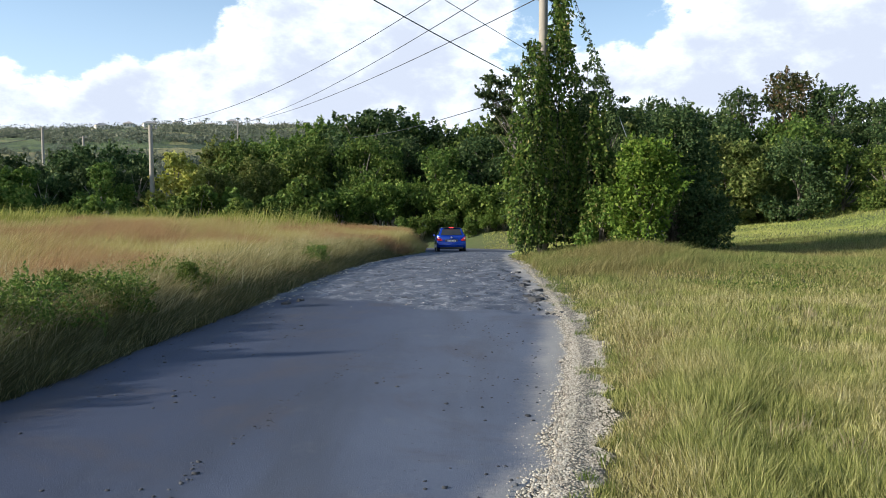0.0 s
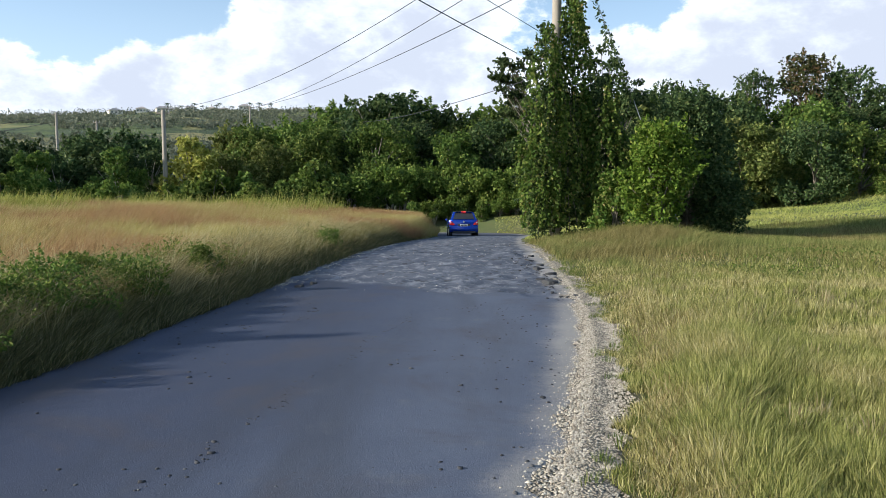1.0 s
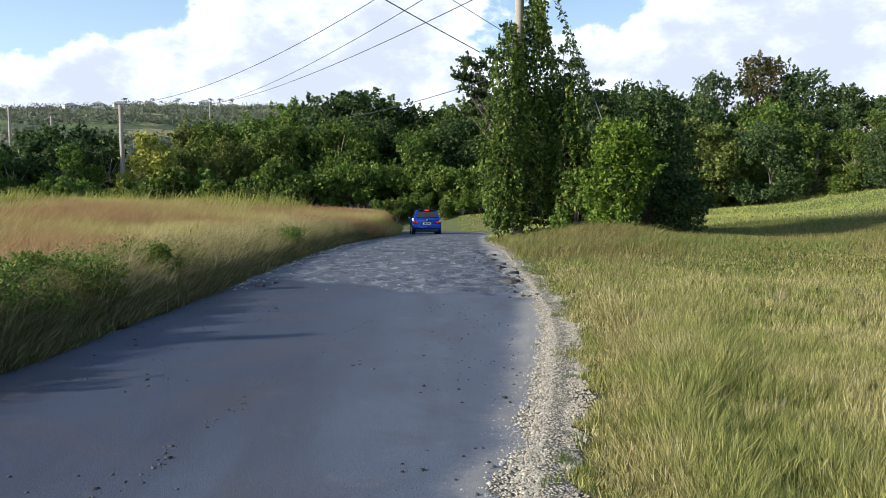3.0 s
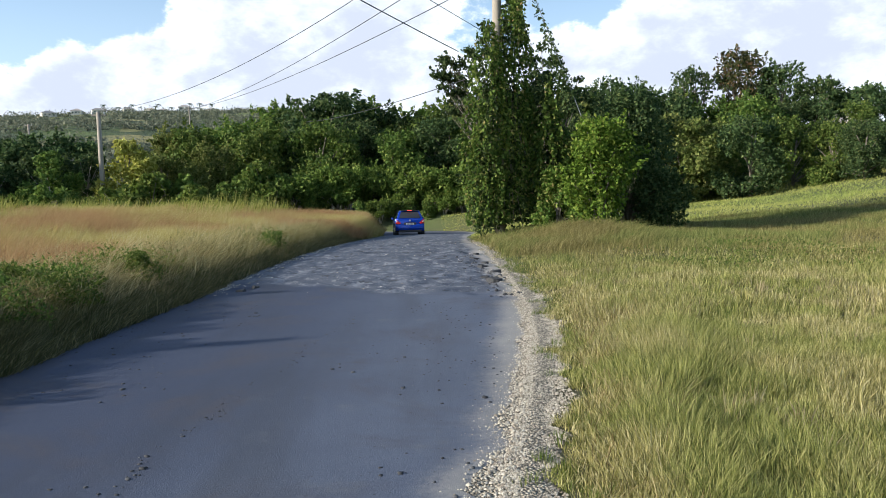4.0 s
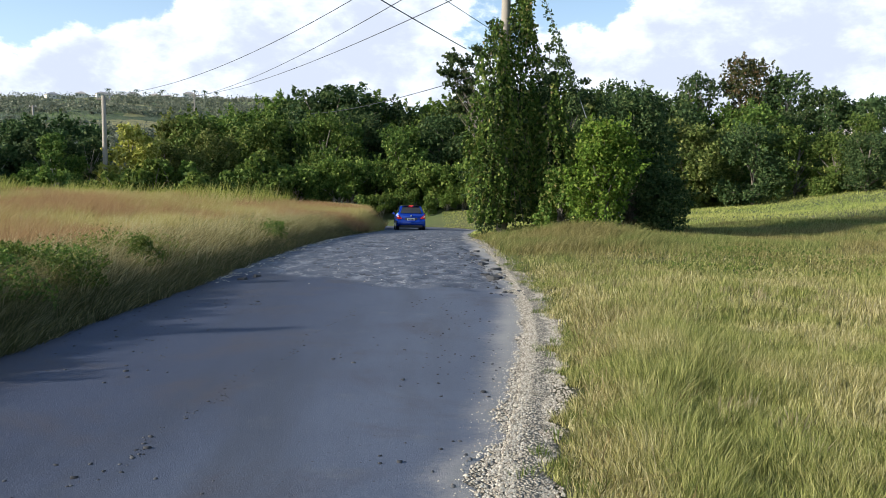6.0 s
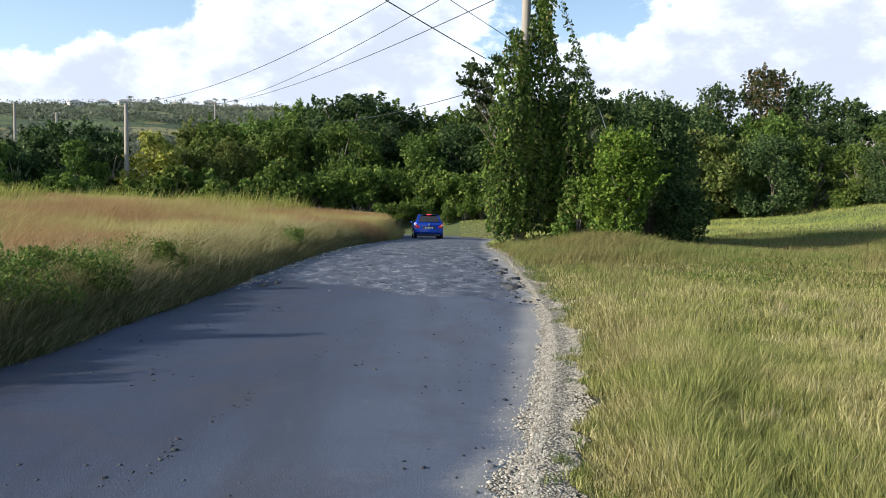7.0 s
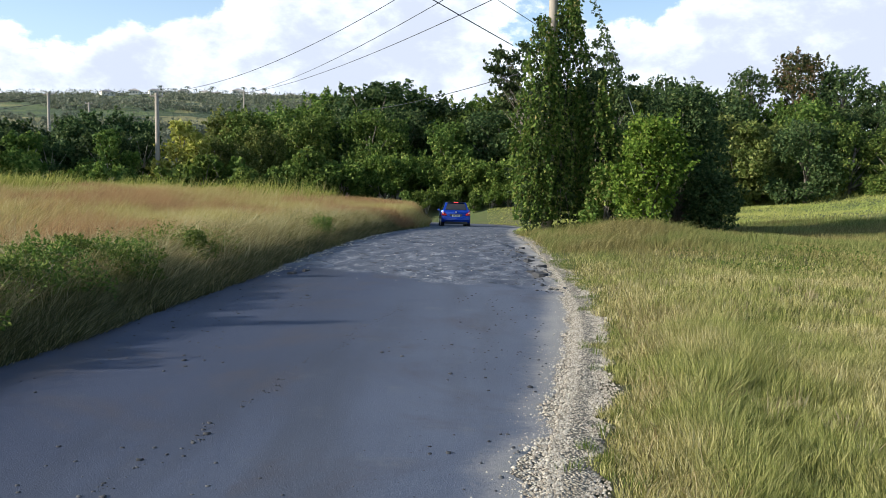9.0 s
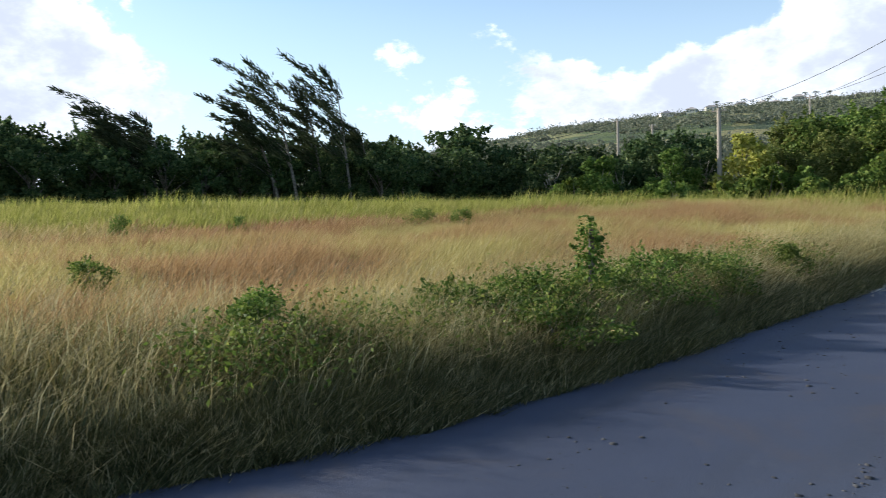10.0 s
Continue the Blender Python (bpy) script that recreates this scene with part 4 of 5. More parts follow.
def palm(label):
    root = tagged(new("palm_tree"), label, "palm", group="palms on the ridge")
    bm = bmesh.new()
    tube(bm, [(0, 0, -2), (0.2, 0, 5), (0.1, 0, 10)], (0.3, 0.22, 0.18), 6)
    part("trunk", bm, BARK, root, smooth=True)
    for k in range(13):
        a, up = k * 2.4, 0.9 - 0.11 * k
        bm = bmesh.new()
        d = Vector((math.cos(a), math.sin(a), 0))
        s = d.cross(Vector((0, 0, 1))) * 0.38
        line = [Vector((0.1, 0, 10)) + d * t * 3.2 + Vector((0, 0, up * t * 2.4 - 2.3 * t * t)) for t in (0, 0.35, 0.7, 1.0)]
        rows = [(bm.verts.new(p - s * f - Vector((0, 0, 0.15))), bm.verts.new(p), bm.verts.new(p + s * f - Vector((0, 0, 0.15)))) for p, f in zip(line, (0.3, 1, 0.9, 0.1))]
        for q, w in zip(rows, rows[1:]):
            for j in (0, 1):
                bm.faces.new((q[j], q[j + 1], w[j + 1], w[j]))
        part("frond", bm, LEAF_DARK, root)
    return root


def hill_trees():
    first = palm("tall palm on the ridge of the hill")
    r = random.Random(14)
    for k in range(12):
        x, y = polar(13.6 + k * 0.62 + r.uniform(-0.5, 0.5), 920 + r.uniform(-40, 20))
        m = pose(x, y, land_at(x, y), 0, 0, r.uniform(0, 360)) @ Matrix.Diagonal((1.15, 1.15, r.uniform(0.55, 1.15), 1))
        if k == 0:
            first.matrix_basis = m
        else:
            copy_thing(first, m)
    # woods and hedges on the hill, far off
    n, pts = 0, []
    az = rng.uniform(4, 42, 6400)
    dist = rng.uniform(180, 960, 6400)
    x, y = -np.sin(np.radians(az)) * dist, np.cos(np.radians(az)) * dist
    keep = np.array([noise.noise((a * 0.012, b * 0.012, 4.0)) for a, b in zip(x, y)]) + 0.45 * (dist < 420) > -0.14
    keep |= (np.abs(dist - 925) < 22) & (rng.random(len(dist)) < 0.6)
    x, y, dist = x[keep], y[keep], dist[keep]
    z = land(x, y)
    size = 2.4 * rng.lognormal(0, 0.5, len(x)).clip(0.5, 2.6)
    reps = 26
    centre = np.repeat(np.stack([x, y, z + size * 0.5], 1), reps, 0)
    d = unit(rng.normal(size=(len(centre), 3)))
    p = centre + d * np.repeat(size, reps)[:, None] * rng.uniform(0.5, 1.0, (len(centre), 1)) * [1, 1, 0.75]
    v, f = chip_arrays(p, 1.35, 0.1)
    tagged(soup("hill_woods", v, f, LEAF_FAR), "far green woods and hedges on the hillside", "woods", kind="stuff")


hill_trees()


# ---- grass, weeds and gravel ----
WIND = np.array([0.75, 0.2, 0.0])


def scatter(n, x0, x1, y0, y1, keep):
    x, y = rng.uniform(x0, x1, n), rng.uniform(y0, y1, n)
    d, right = off_road(x, y)
    k = keep(x, y, d, right)
    return x[k], y[k], d[k]


def tufted(x, y, share, radius):
    """Draw part of the blades together into tufts."""
    n = len(x)
    m = max(1, n // 26)
    cx, cy = x[:m], y[:m]
    pick = rng.integers(0, m, n)
    join = rng.random(n) < share
    return np.where(join, cx[pick] + rng.normal(0, radius, n), x), np.where(join, cy[pick] + rng.normal(0, radius, n), y)


def grass(name, label, x, y, height, width, material, bend=0.35, segments=2, wind=1.0, combed=0.75):
    z = land(x, y) - 0.02
    n = len(x)
    h = height * rng.uniform(0.55, 1.2, n)
    lean = rng.normal(0, bend * (1.1 - 0.5 * wind), (n, 3)) * h[:, None]
    lean[:, 2] = 0
    # neighbouring blades lie over the same way
    comb = 2.2 * np.sin(x * 4.6 + 1.4 * np.sin(y * 3.1)) + 1.8 * np.sin(y * 5.7 + 1.1 * np.sin(x * 4.3 + 2.0)) + 0.9 * np.sin(x * 11.3 + y * 8.9)
    lean += np.stack([np.cos(comb), np.sin(comb), np.zeros(n)], 1) * (h * bend * combed * rng.uniform(0.3, 1.2, n))[:, None]
    lean += WIND * (h * bend * wind)[:, None]
    v, f, a = blade_arrays(np.stack([x, y, z], 1), h, width * rng.uniform(0.6, 1.4, n), lean, segments)
    return tagged(soup(name, v, f, material, along=a), label, "grass", kind="stuff")


def tufts(name, label, x, y, d, blades, height, width, material, spread):
    """Tufts of fine grass: blades that fan out from each middle."""
    n = len(x) * blades
    cx, cy, cd = np.repeat(x, blades), np.repeat(y, blades), np.repeat(d, blades)
    a, q = rng.uniform(0, 2 * math.pi, n), np.sqrt(rng.random(n))
    size = np.repeat(rng.uniform(0.6, 1.25, len(x)), blades) * (0.45 + 0.55 * smooth01(cd, 0.3, 1.3))
    px, py = cx + np.cos(a) * q * spread, cy + np.sin(a) * q * spread
    h = height * size * rng.uniform(0.6, 1.1, n) * (1 - 0.25 * q)
    lean = np.stack([np.cos(a), np.sin(a), np.zeros(n)], 1) * (h * q * rng.uniform(0.2, 0.75, n))[:, None] + WIND * (h * 0.14)[:, None]
    v, f, s = blade_arrays(np.stack([px, py, land(px, py) - 0.02], 1), h, width * rng.uniform(0.6, 1.4, n), lean, 2 if len(x) < 3000 else 1)
    return tagged(soup(name, v, f, material, along=s), label, "grass", kind="stuff")


def patchy(x, y, scale, seed):
    return np.array([noise.noise((a * scale, b * scale, seed)) for a, b in zip(x, y)])


def sow():
    # pasture on the right: a rank strip beside the gravel, shorter turf beyond it
    inside = lambda x, y, d, right: right & (d > 0.33 + 0.07 * np.sin(y * 2.3 + 1.1) + 0.06 * np.sin(y * 5.9) + 0.05 * np.sin(y * 13.7) - 0.16 * smooth01(y, 5, 14))
    view = lambda x, y: (x < 0.72 * y + 1.2)
    near = lambda x, y, d, r: inside(x, y, d, r) & view(x, y)
    strip = lambda x, y: (1 - smooth01(x - 0.38 * y - 0.1 - 0.14 * np.sin(y * 2.2), -0.12, 0.14)) * (1 - smooth01(y, 8.5, 12))
    tall = lambda x, y, d: (0.13 + 0.07 * strip(x, y) + 0.05 * patchy(x, y, 0.9, 2.0) + 0.05 * patchy(x, y, 2.6, 7.0)).clip(0.05) * (0.4 + 0.6 * smooth01(d, 0.3, 1.0))
    x, y, d = scatter(300000, -0.4, 12.5, 2.4, 17.5, lambda x, y, d, r: near(x, y, d, r) & (y < 11.5 + 6 * rng.random(len(y))))
    x, y = tufted(x, y, 0.45, 0.045)
    d, r = off_road(x, y)
    k = inside(x, y, d, r)
    x, y, d = x[k], y[k], d[k]
    grass("pasture_grass", "thick yellow green pasture grass", x, y, tall(x, y, d) * 1.05, 0.006 + 0.0008 * y, GRASS_RIGHT, 0.36, 1, 0.1, 0.4)
    x, y, d = scatter(190000, -0.4, 6.0, 2.6, 8.0, near)
    x, y = tufted(x, y, 0.5, 0.035)
    d, r = off_road(x, y)
    k = inside(x, y, d, r)
    x, y, d = x[k], y[k], d[k]
    grass("pasture_grass", "thick yellow green pasture grass by the road", x, y, tall(x, y, d) * 1.1, 0.0085, GRASS_RIGHT, 0.4, 1, 0.1, 0.45)
    # curving blades of the rank strip, combed over in swathes
    x, y, d = scatter(22000, -0.2, 4.2, 2.6, 10.0, lambda x, y, d, r: near(x, y, d, r) & (d > 0.45) & (rng.random(len(d)) < strip(x, y) * (0.5 + patchy(x, y, 0.9, 21.0))))
    grass("rank_grass", "rank straw-coloured grass lying over in swathes", x, y, 0.2, 0.0075, GRASS_STRIP, 0.7, 2, 0.1, 0.6)
    # tufts whose blades fan out from the middle
    x, y, d = scatter(3000, -0.2, 11.0, 2.4, 13.5, lambda x, y, d, r: near(x, y, d, r) & (patchy(x, y, 0.6, 8.0) > -0.1))
    tufts("grass_tufts", "fine upright tufts of pasture grass", x, y, d, 26, 0.2, 0.0075, GRASS_RIGHT, 0.05)
    x, y, d = scatter(1500, -0.2, 10.0, 2.4, 14.0, lambda x, y, d, r: near(x, y, d, r) & (patchy(x, y, 0.45, 18.0) + 0.35 * np.exp(-((x - 1.9) ** 2 + (y - 6.5) ** 2 / 5)) > 0.12))
    tufts("dead_grass_tufts", "bleached dead stalks among the pasture grass", x, y, d, 24, 0.22, 0.0065, GRASS_STRAW, 0.07)
    x, y, d = scatter(1500, -0.4, 3.5, 1.8, 17, lambda x, y, d, r: r & (d > 0.22 + 0.12 * np.sin(y * 2.3 + 1.1) + 0.1 * np.sin(y * 5.9) - 0.1 * smooth01(y, 5, 14)) & (d < 0.55))
    tufts("verge_tufts", "dark green grass tufts at the gravel's edge", x, y, d * 0 + 1.2, 30, 0.12, 0.005, GRASS_EDGE, 0.06)
    # rank dark green growth in the hollow beside the strip
    x, y, d = scatter(900, 0.6, 4.0, 2.8, 9.0, lambda x, y, d, r: near(x, y, d, r) & (np.abs(x - 0.38 * y - 0.26) < 0.22) & (patchy(x, y, 0.8, 31.0) > 0.0))
    tufts("hollow_tufts", "dark green tufts in the hollow of the pasture", x, y, d, 30, 0.15, 0.006, GRASS_EDGE, 0.06)
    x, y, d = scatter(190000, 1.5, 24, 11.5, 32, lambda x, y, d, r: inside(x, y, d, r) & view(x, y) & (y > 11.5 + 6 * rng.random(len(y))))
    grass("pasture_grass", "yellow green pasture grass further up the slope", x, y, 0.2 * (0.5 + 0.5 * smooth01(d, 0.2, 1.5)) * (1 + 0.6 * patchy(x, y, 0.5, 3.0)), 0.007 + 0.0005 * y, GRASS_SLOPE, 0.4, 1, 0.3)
    x, y, d = scatter(120000, 3, 42, 32, 60, lambda x, y, d, r: inside(x, y, d, r) & view(x, y))
    grass("pasture_grass", "bright green pasture grass below the trees", x, y, 0.13, 0.04, GRASS_LAWN, 0.6, 1)
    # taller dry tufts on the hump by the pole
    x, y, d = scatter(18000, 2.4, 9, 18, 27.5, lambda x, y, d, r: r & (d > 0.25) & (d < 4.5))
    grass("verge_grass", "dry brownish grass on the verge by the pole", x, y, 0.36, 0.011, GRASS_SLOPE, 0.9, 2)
    # the bank on the left: a thick low mat on its face, long grass drooping over it
    bank = lambda x, y, d, r: ~r & (d > -0.1 + 0.1 * np.sin(y * 2.3) ** 2) & (d < 1.3 + 2.4 * rng.random(len(d)) + 0.8 * np.sin(y * 0.9) * np.sin(y * 0.37))
    x, y, d = scatter(300000, -12, -1.0, -3, 34, bank)
    x, y = tufted(x, y, 0.6, 0.08)
    dd, rr = off_road(x, y)
    k = (dd > -0.12) & ~rr & (rng.random(len(dd)) < 0.45 + 0.55 * smooth01(dd, 0.1, 0.6))
    x, y, dd = x[k], y[k], dd[k]
    grass("bank_grass", "rank green and straw grass leaning over the road", x, y, 0.46 * (0.5 + 0.5 * smooth01(dd, 0, 0.9)) * (1 + 0.4 * patchy(x, y, 0.7, 9.0)) * np.interp(y, [24, 34], [1, 0.75]), 0.0075, GRASS_BANK, 0.75)
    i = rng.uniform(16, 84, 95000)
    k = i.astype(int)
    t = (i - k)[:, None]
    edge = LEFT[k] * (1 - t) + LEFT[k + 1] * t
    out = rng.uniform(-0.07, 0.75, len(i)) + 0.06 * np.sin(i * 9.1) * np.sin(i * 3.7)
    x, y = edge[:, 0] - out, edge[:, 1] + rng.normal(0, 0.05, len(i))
    grass("bank_mat", "matted brown and green grass on the face of the bank, darkened for shade", x, y, 0.24 * (0.55 + 0.45 * smooth01(out, 0, 0.3)), 0.011, GRASS_MAT, 0.7, 1, 0.6)
    x, y, d = scatter(60000, -12, -1.0, 0, 30, lambda x, y, d, r: ~r & (d > 0.35) & (d < 2.8) & (rng.random(len(d)) < 0.5 + 0.2 * (y < 5) + 0.5 * np.sin(y * 1.7) * np.sin(x * 2.1)))
    grass("seed_stalks", "pale dry seed stalks above the bank's grass", x, y, 0.60, 0.0055, GRASS_STRAW, 0.6, 2)
    # pale tussocks along the crest of the bank and out in the field
    x, y, d = scatter(5200, -14, -1.0, 0, 32, lambda x, y, d, r: ~r & (d > 0.35) & (d < 5.5) & (patchy(x, y, 0.7, 51.0) > 0.02 * d))
    tufts("straw_tussocks", "pale straw tussocks along the crest of the bank", x, y, d, 26, 0.52, 0.0075, GRASS_STRAW, 0.1)
    x, y, d = scatter(60000, -5, 0, 30, 52, lambda x, y, d, r: ~r & (d > 0.1) & (d < 4.0))
    grass("bank_grass", "straw-coloured grass along the bend", x, y, 0.45, 0.02, GRASS_RED, 0.4, 1)
    # the dry field behind it
    x, y, d = scatter(300000, -26, -1, -4, 48, lambda x, y, d, r: ~r & (d > 0.9 + 2.2 * rng.random(len(d)) + 0.6 * np.sin(y * 0.8)) & (d < 17) & (y > -x * 0.3 - 3))
    grass("field_grass", "reddish dry seeding grass of the open field", x, y, 0.46 * (1 + 0.45 * patchy(x, y, 0.45, 25.0)), 0.013, GRASS_RED, 0.75, 1)
    x, y, d = scatter(280000, -80, -2, 6, 66, lambda x, y, d, r: ~r & (d >= 16) & (y > -x * 0.3) & (np.hypot(x, y) < 64))
    az, dist = np.degrees(np.arctan2(-x, y)), np.hypot(x, y)
    green = dist + 9 * patchy(x, y, 0.06, 5.0) + 4 * patchy(x, y, 0.3, 6.0) > np.interp(az, [15, 30, 42, 60], [40, 38, 33, 27])
    grass("field_grass", "dry seeding grass at the far side of the field", x[~green], y[~green], 0.5 * (1 + 0.4 * patchy(x[~green], y[~green], 0.3, 26.0)), 0.04, GRASS_RED, 0.75, 1)
    grass("field_grass", "yellow green grass at the far side of the field", x[green], y[green], 0.55, 0.05, GRASS_FAR, 0.45, 1)
    x, y, d = scatter(110000, -85, -2, 10, 74, lambda x, y, d, r: (np.hypot(x, y) + 4 * np.sin(x * 0.5) > 44) & (np.hypot(x, y) < 66) & (y > -x * 0.28) & (y < 74) & (d > 0.5) & (x < -7))
    grass("tall_grass", "tall yellow green grass in front of the trees", x, y, 0.85 * (1 + 0.7 * patchy(x, y, 0.35, 15.0)), 0.06, GRASS_FAR, 0.35, 1)
    x, y, d = scatter(22000, 9, 42, 40, 64, lambda x, y, d, r: (d > 0.3) & (np.hypot(x, y) > 49))
    grass("tall_grass", "rough grass at the foot of the trees", x, y, 0.3, 0.05, GRASS_FAR, 0.35, 1)
    # the same pasture and bank behind and beside the way
    x, y, d = scatter(170000, -4, 16, -12, 9, lambda x, y, d, r: r & (d > 0.36) & (~view(x, y) | (y < 2.6)))
    grass("pasture_grass", "yellow green pasture grass beside the road", x, y, 0.17, 0.016, GRASS_RIGHT, 0.36, 1, 0.1, 0.4)
    x, y, d = scatter(70000, -24, -4, -14, -1, lambda x, y, d, r: ~r & (d > 0.0) & (d < 12))
    grass("bank_grass", "rank grass of the field further back", x, y, 0.5, 0.02, GRASS_BANK, 0.5, 1)


sow()


def weeds():
    """Leafy weeds on the bank and in the field."""
    G = "weeds along the bank"
    # the vine-covered stake
    root = tagged(new("vine_covered_post"), "short post wrapped in leafy creeper on the bank", "post")
    bm = bmesh.new()
    tube(bm, [(0, 0, -0.2), (0.02, 0, 1.05)], (0.04, 0.03), 8)
    part("post", bm, BARK, root)
    r = random.Random(77)
    lumps = [(0.03 * math.sin(k * 1.7), 0.02 * math.cos(k), 0.10 + 0.1 * k, 0.22 * (1 - k / 14) * r.uniform(0.75, 1.3) + 0.05, 0.2 * (1 - k / 14) + 0.05, 0.1) for k in range(11)]
    lumps += [(r.uniform(-0.32, 0.32), r.uniform(-0.2, 0.2), r.uniform(0.05, 0.55), r.uniform(0.08, 0.16), 0.12, 0.09) for k in range(11)]
    v, f = add_leaves(lumps, 4200, 0.047, 0.35, 0.6, 0.45)
    soup("creeper", v, f, LEAF_VINE, root)
    root.matrix_basis = pose(-4.62, 7.35, land_at(-4.62, 7.35) - 0.09)
    for x, y, w, h, seed, mat, lab in ((-4.15, 5.9, 0.75, 0.5, 81, LEAF_VINE, "low sprawling green weed on the bank"), (-4.5, 8.6, 0.8, 0.62, 82, LEAF_VINE, "bushy green weed on the bank"), (-4.0, 9.6, 0.7, 0.55, 83, LEAF_VINE, "bushy green weed on the bank"),
                                       (-4.9, 6.5, 0.8, 0.55, 84, LEAF_VINE, "low sprawling green weed on the bank"), (-5.6, 3.85, 0.5, 0.62, 85, LEAF_SHRUB, "feathery green weed on the bank"), (-3.85, 11.9, 0.34, 0.62, 86, LEAF_SHRUB, "yellowish leafy weed on the bank"),
                                       (-3.2, 20.0, 0.5, 0.6, 87, LEAF_VINE, "small green weed beside the road"), (-4.6, 10.6, 0.8, 0.5, 88, LEAF_VINE, "low green weed on the bank"), (-5.3, 5.9, 0.6, 0.5, 89, LEAF_VINE, "feathery green weed on the bank"),
                                       (-4.9, 10.2, 0.6, 0.55, 95, LEAF_SHRUB, "yellowish leafy weed on the bank"), (-4.35, 7.9, 0.6, 0.55, 96, LEAF_SHRUB, "low sprawling green weed on the bank"),
                                       (-23.0, 11.9, 0.55, 0.75, 90, LEAF_SHRUB, "leafy weed standing in the dry field"), (-20.3, 14.2, 0.45, 0.7, 91, LEAF_SHRUB, "leafy weed standing in the dry field"), (-18.6, 20.7, 0.75, 0.8, 92, LEAF_SHRUB, "leafy weed standing in the dry field"),
                                       (-17.4, 21.5, 0.6, 0.8, 93, LEAF_SHRUB, "leafy weed standing in the dry field"), (-10.6, 4.9, 0.55, 0.55, 94, LEAF_SHRUB, "leafy weed standing in the dry field")):
        local_tree("weed", lab, (x, y), heap(seed, w, w * 0.8, h - 0.02, 12, 0.2), 2900, 0.034 + 0.014 * w, mat, 0.008, G, "weed", 0.1, 0.5, 0.35)
    # creeping leafy growth all along the bank
    n = 300
    i = rng.uniform(22, 76, n)
    k = i.astype(int)
    off = rng.uniform(0.6, 2.0, n)
    x, y = LEFT[k, 0] - off, LEFT[k, 1] + rng.uniform(-0.4, 0.4, n)
    m = (patchy(x, y, 0.5, 12.0) + 0.14 * ((y > 5) & (y < 12)) - 0.22 * (y < 4.6) > 0.12) & (y > 2.0)
    x, y, off = x[m], y[m], off[m]
    c = np.stack([x, y, land(x, y) + rng.uniform(0.2, 0.44, len(x)) * (0.55 + 0.45 * smooth01(off, 0.1, 0.8))], 1)
    pts = np.repeat(c, 75, 0) + rng.normal(0, 1, (75 * len(c), 3)) * [0.2, 0.2, 0.1]
    v, f = leaf_arrays(pts, 0.048, 0.05, 0.45)
    tagged(soup("bank_weeds", v, f, LEAF_SHRUB), "leafy green weeds and creeper through the bank's grass", "weeds", kind="stuff")
    x, y = rng.uniform(5.0, 9.6, 30), rng.uniform(13.5, 17.5, 30)
    pts = np.stack([x, y, land(x, y) + 0.13], 1)
    pts = np.repeat(pts, 50, 0) + rng.normal(0, 1, (1500, 3)) * [0.4, 0.3, 0.035]
    v, f = leaf_arrays(pts, 0.05, 0, 0.6)
    tagged(soup("clover_patch", v, f, GRASS_EDGE), "patch of dark green broadleaf weeds in the pasture", "weeds", kind="stuff")


weeds()


def stones(n, x, y, size, name, label, material, sink=0.3):
    """Loose stones: squashed eight-sided chips."""
    inner = off_road(x, y)[0]
    z = np.where(inner < -0.03, road_level(y) + 0.03 * (1 - np.clip(1 + inner / 2.35, 0, 1) ** 2), np.maximum(land(x, y), road_level(y)) + 0.012)
    c, t = 2 * math.pi / 5, 0.6
    dirs = np.array([(math.cos(k * c), math.sin(k * c), -0.35) for k in range(5)] + [(t * math.cos(k * c), t * math.sin(k * c), 0.32) for k in range(5)])
    tri = np.array([(k, (k + 1) % 5, 5 + (k + 1) % 5) for k in range(5)] + [(k, 5 + (k + 1) % 5, 5 + k) for k in range(5)] + [(5, 6, 7), (5, 7, 8), (5, 8, 9)])
    if size < 0.01:
        dirs = np.array([(1, 0, -0.5), (0, 1, -0.5), (-1, 0, -0.5), (0, -1, -0.5), (0.1, 0, 0.35)])
        tri = np.array([(0, 1, 4), (1, 2, 4), (2, 3, 4), (3, 0, 4)])
    m = len(dirs)
    s = size * rng.lognormal(0, 0.35, n)
    a = rng.uniform(0, 2 * math.pi, n)
    rot = np.stack([np.stack([np.cos(a), -np.sin(a)], 1), np.stack([np.sin(a), np.cos(a)], 1)], 1)
    v = dirs[None] * rng.uniform(0.65, 1.25, (n, m, 1)) * s[:, None, None]
    v[..., :2] = np.einsum("nij,nkj->nki", rot, v[..., :2])
    v += np.stack([x, y, z + s * (0.35 - sink)], 1)[:, None]
    f = (m * np.arange(n)[:, None, None] + tri[None]).reshape(-1, 3)
    tagged(soup(name, v.reshape(-1, 3), f, material), label, "gravel", kind="stuff")


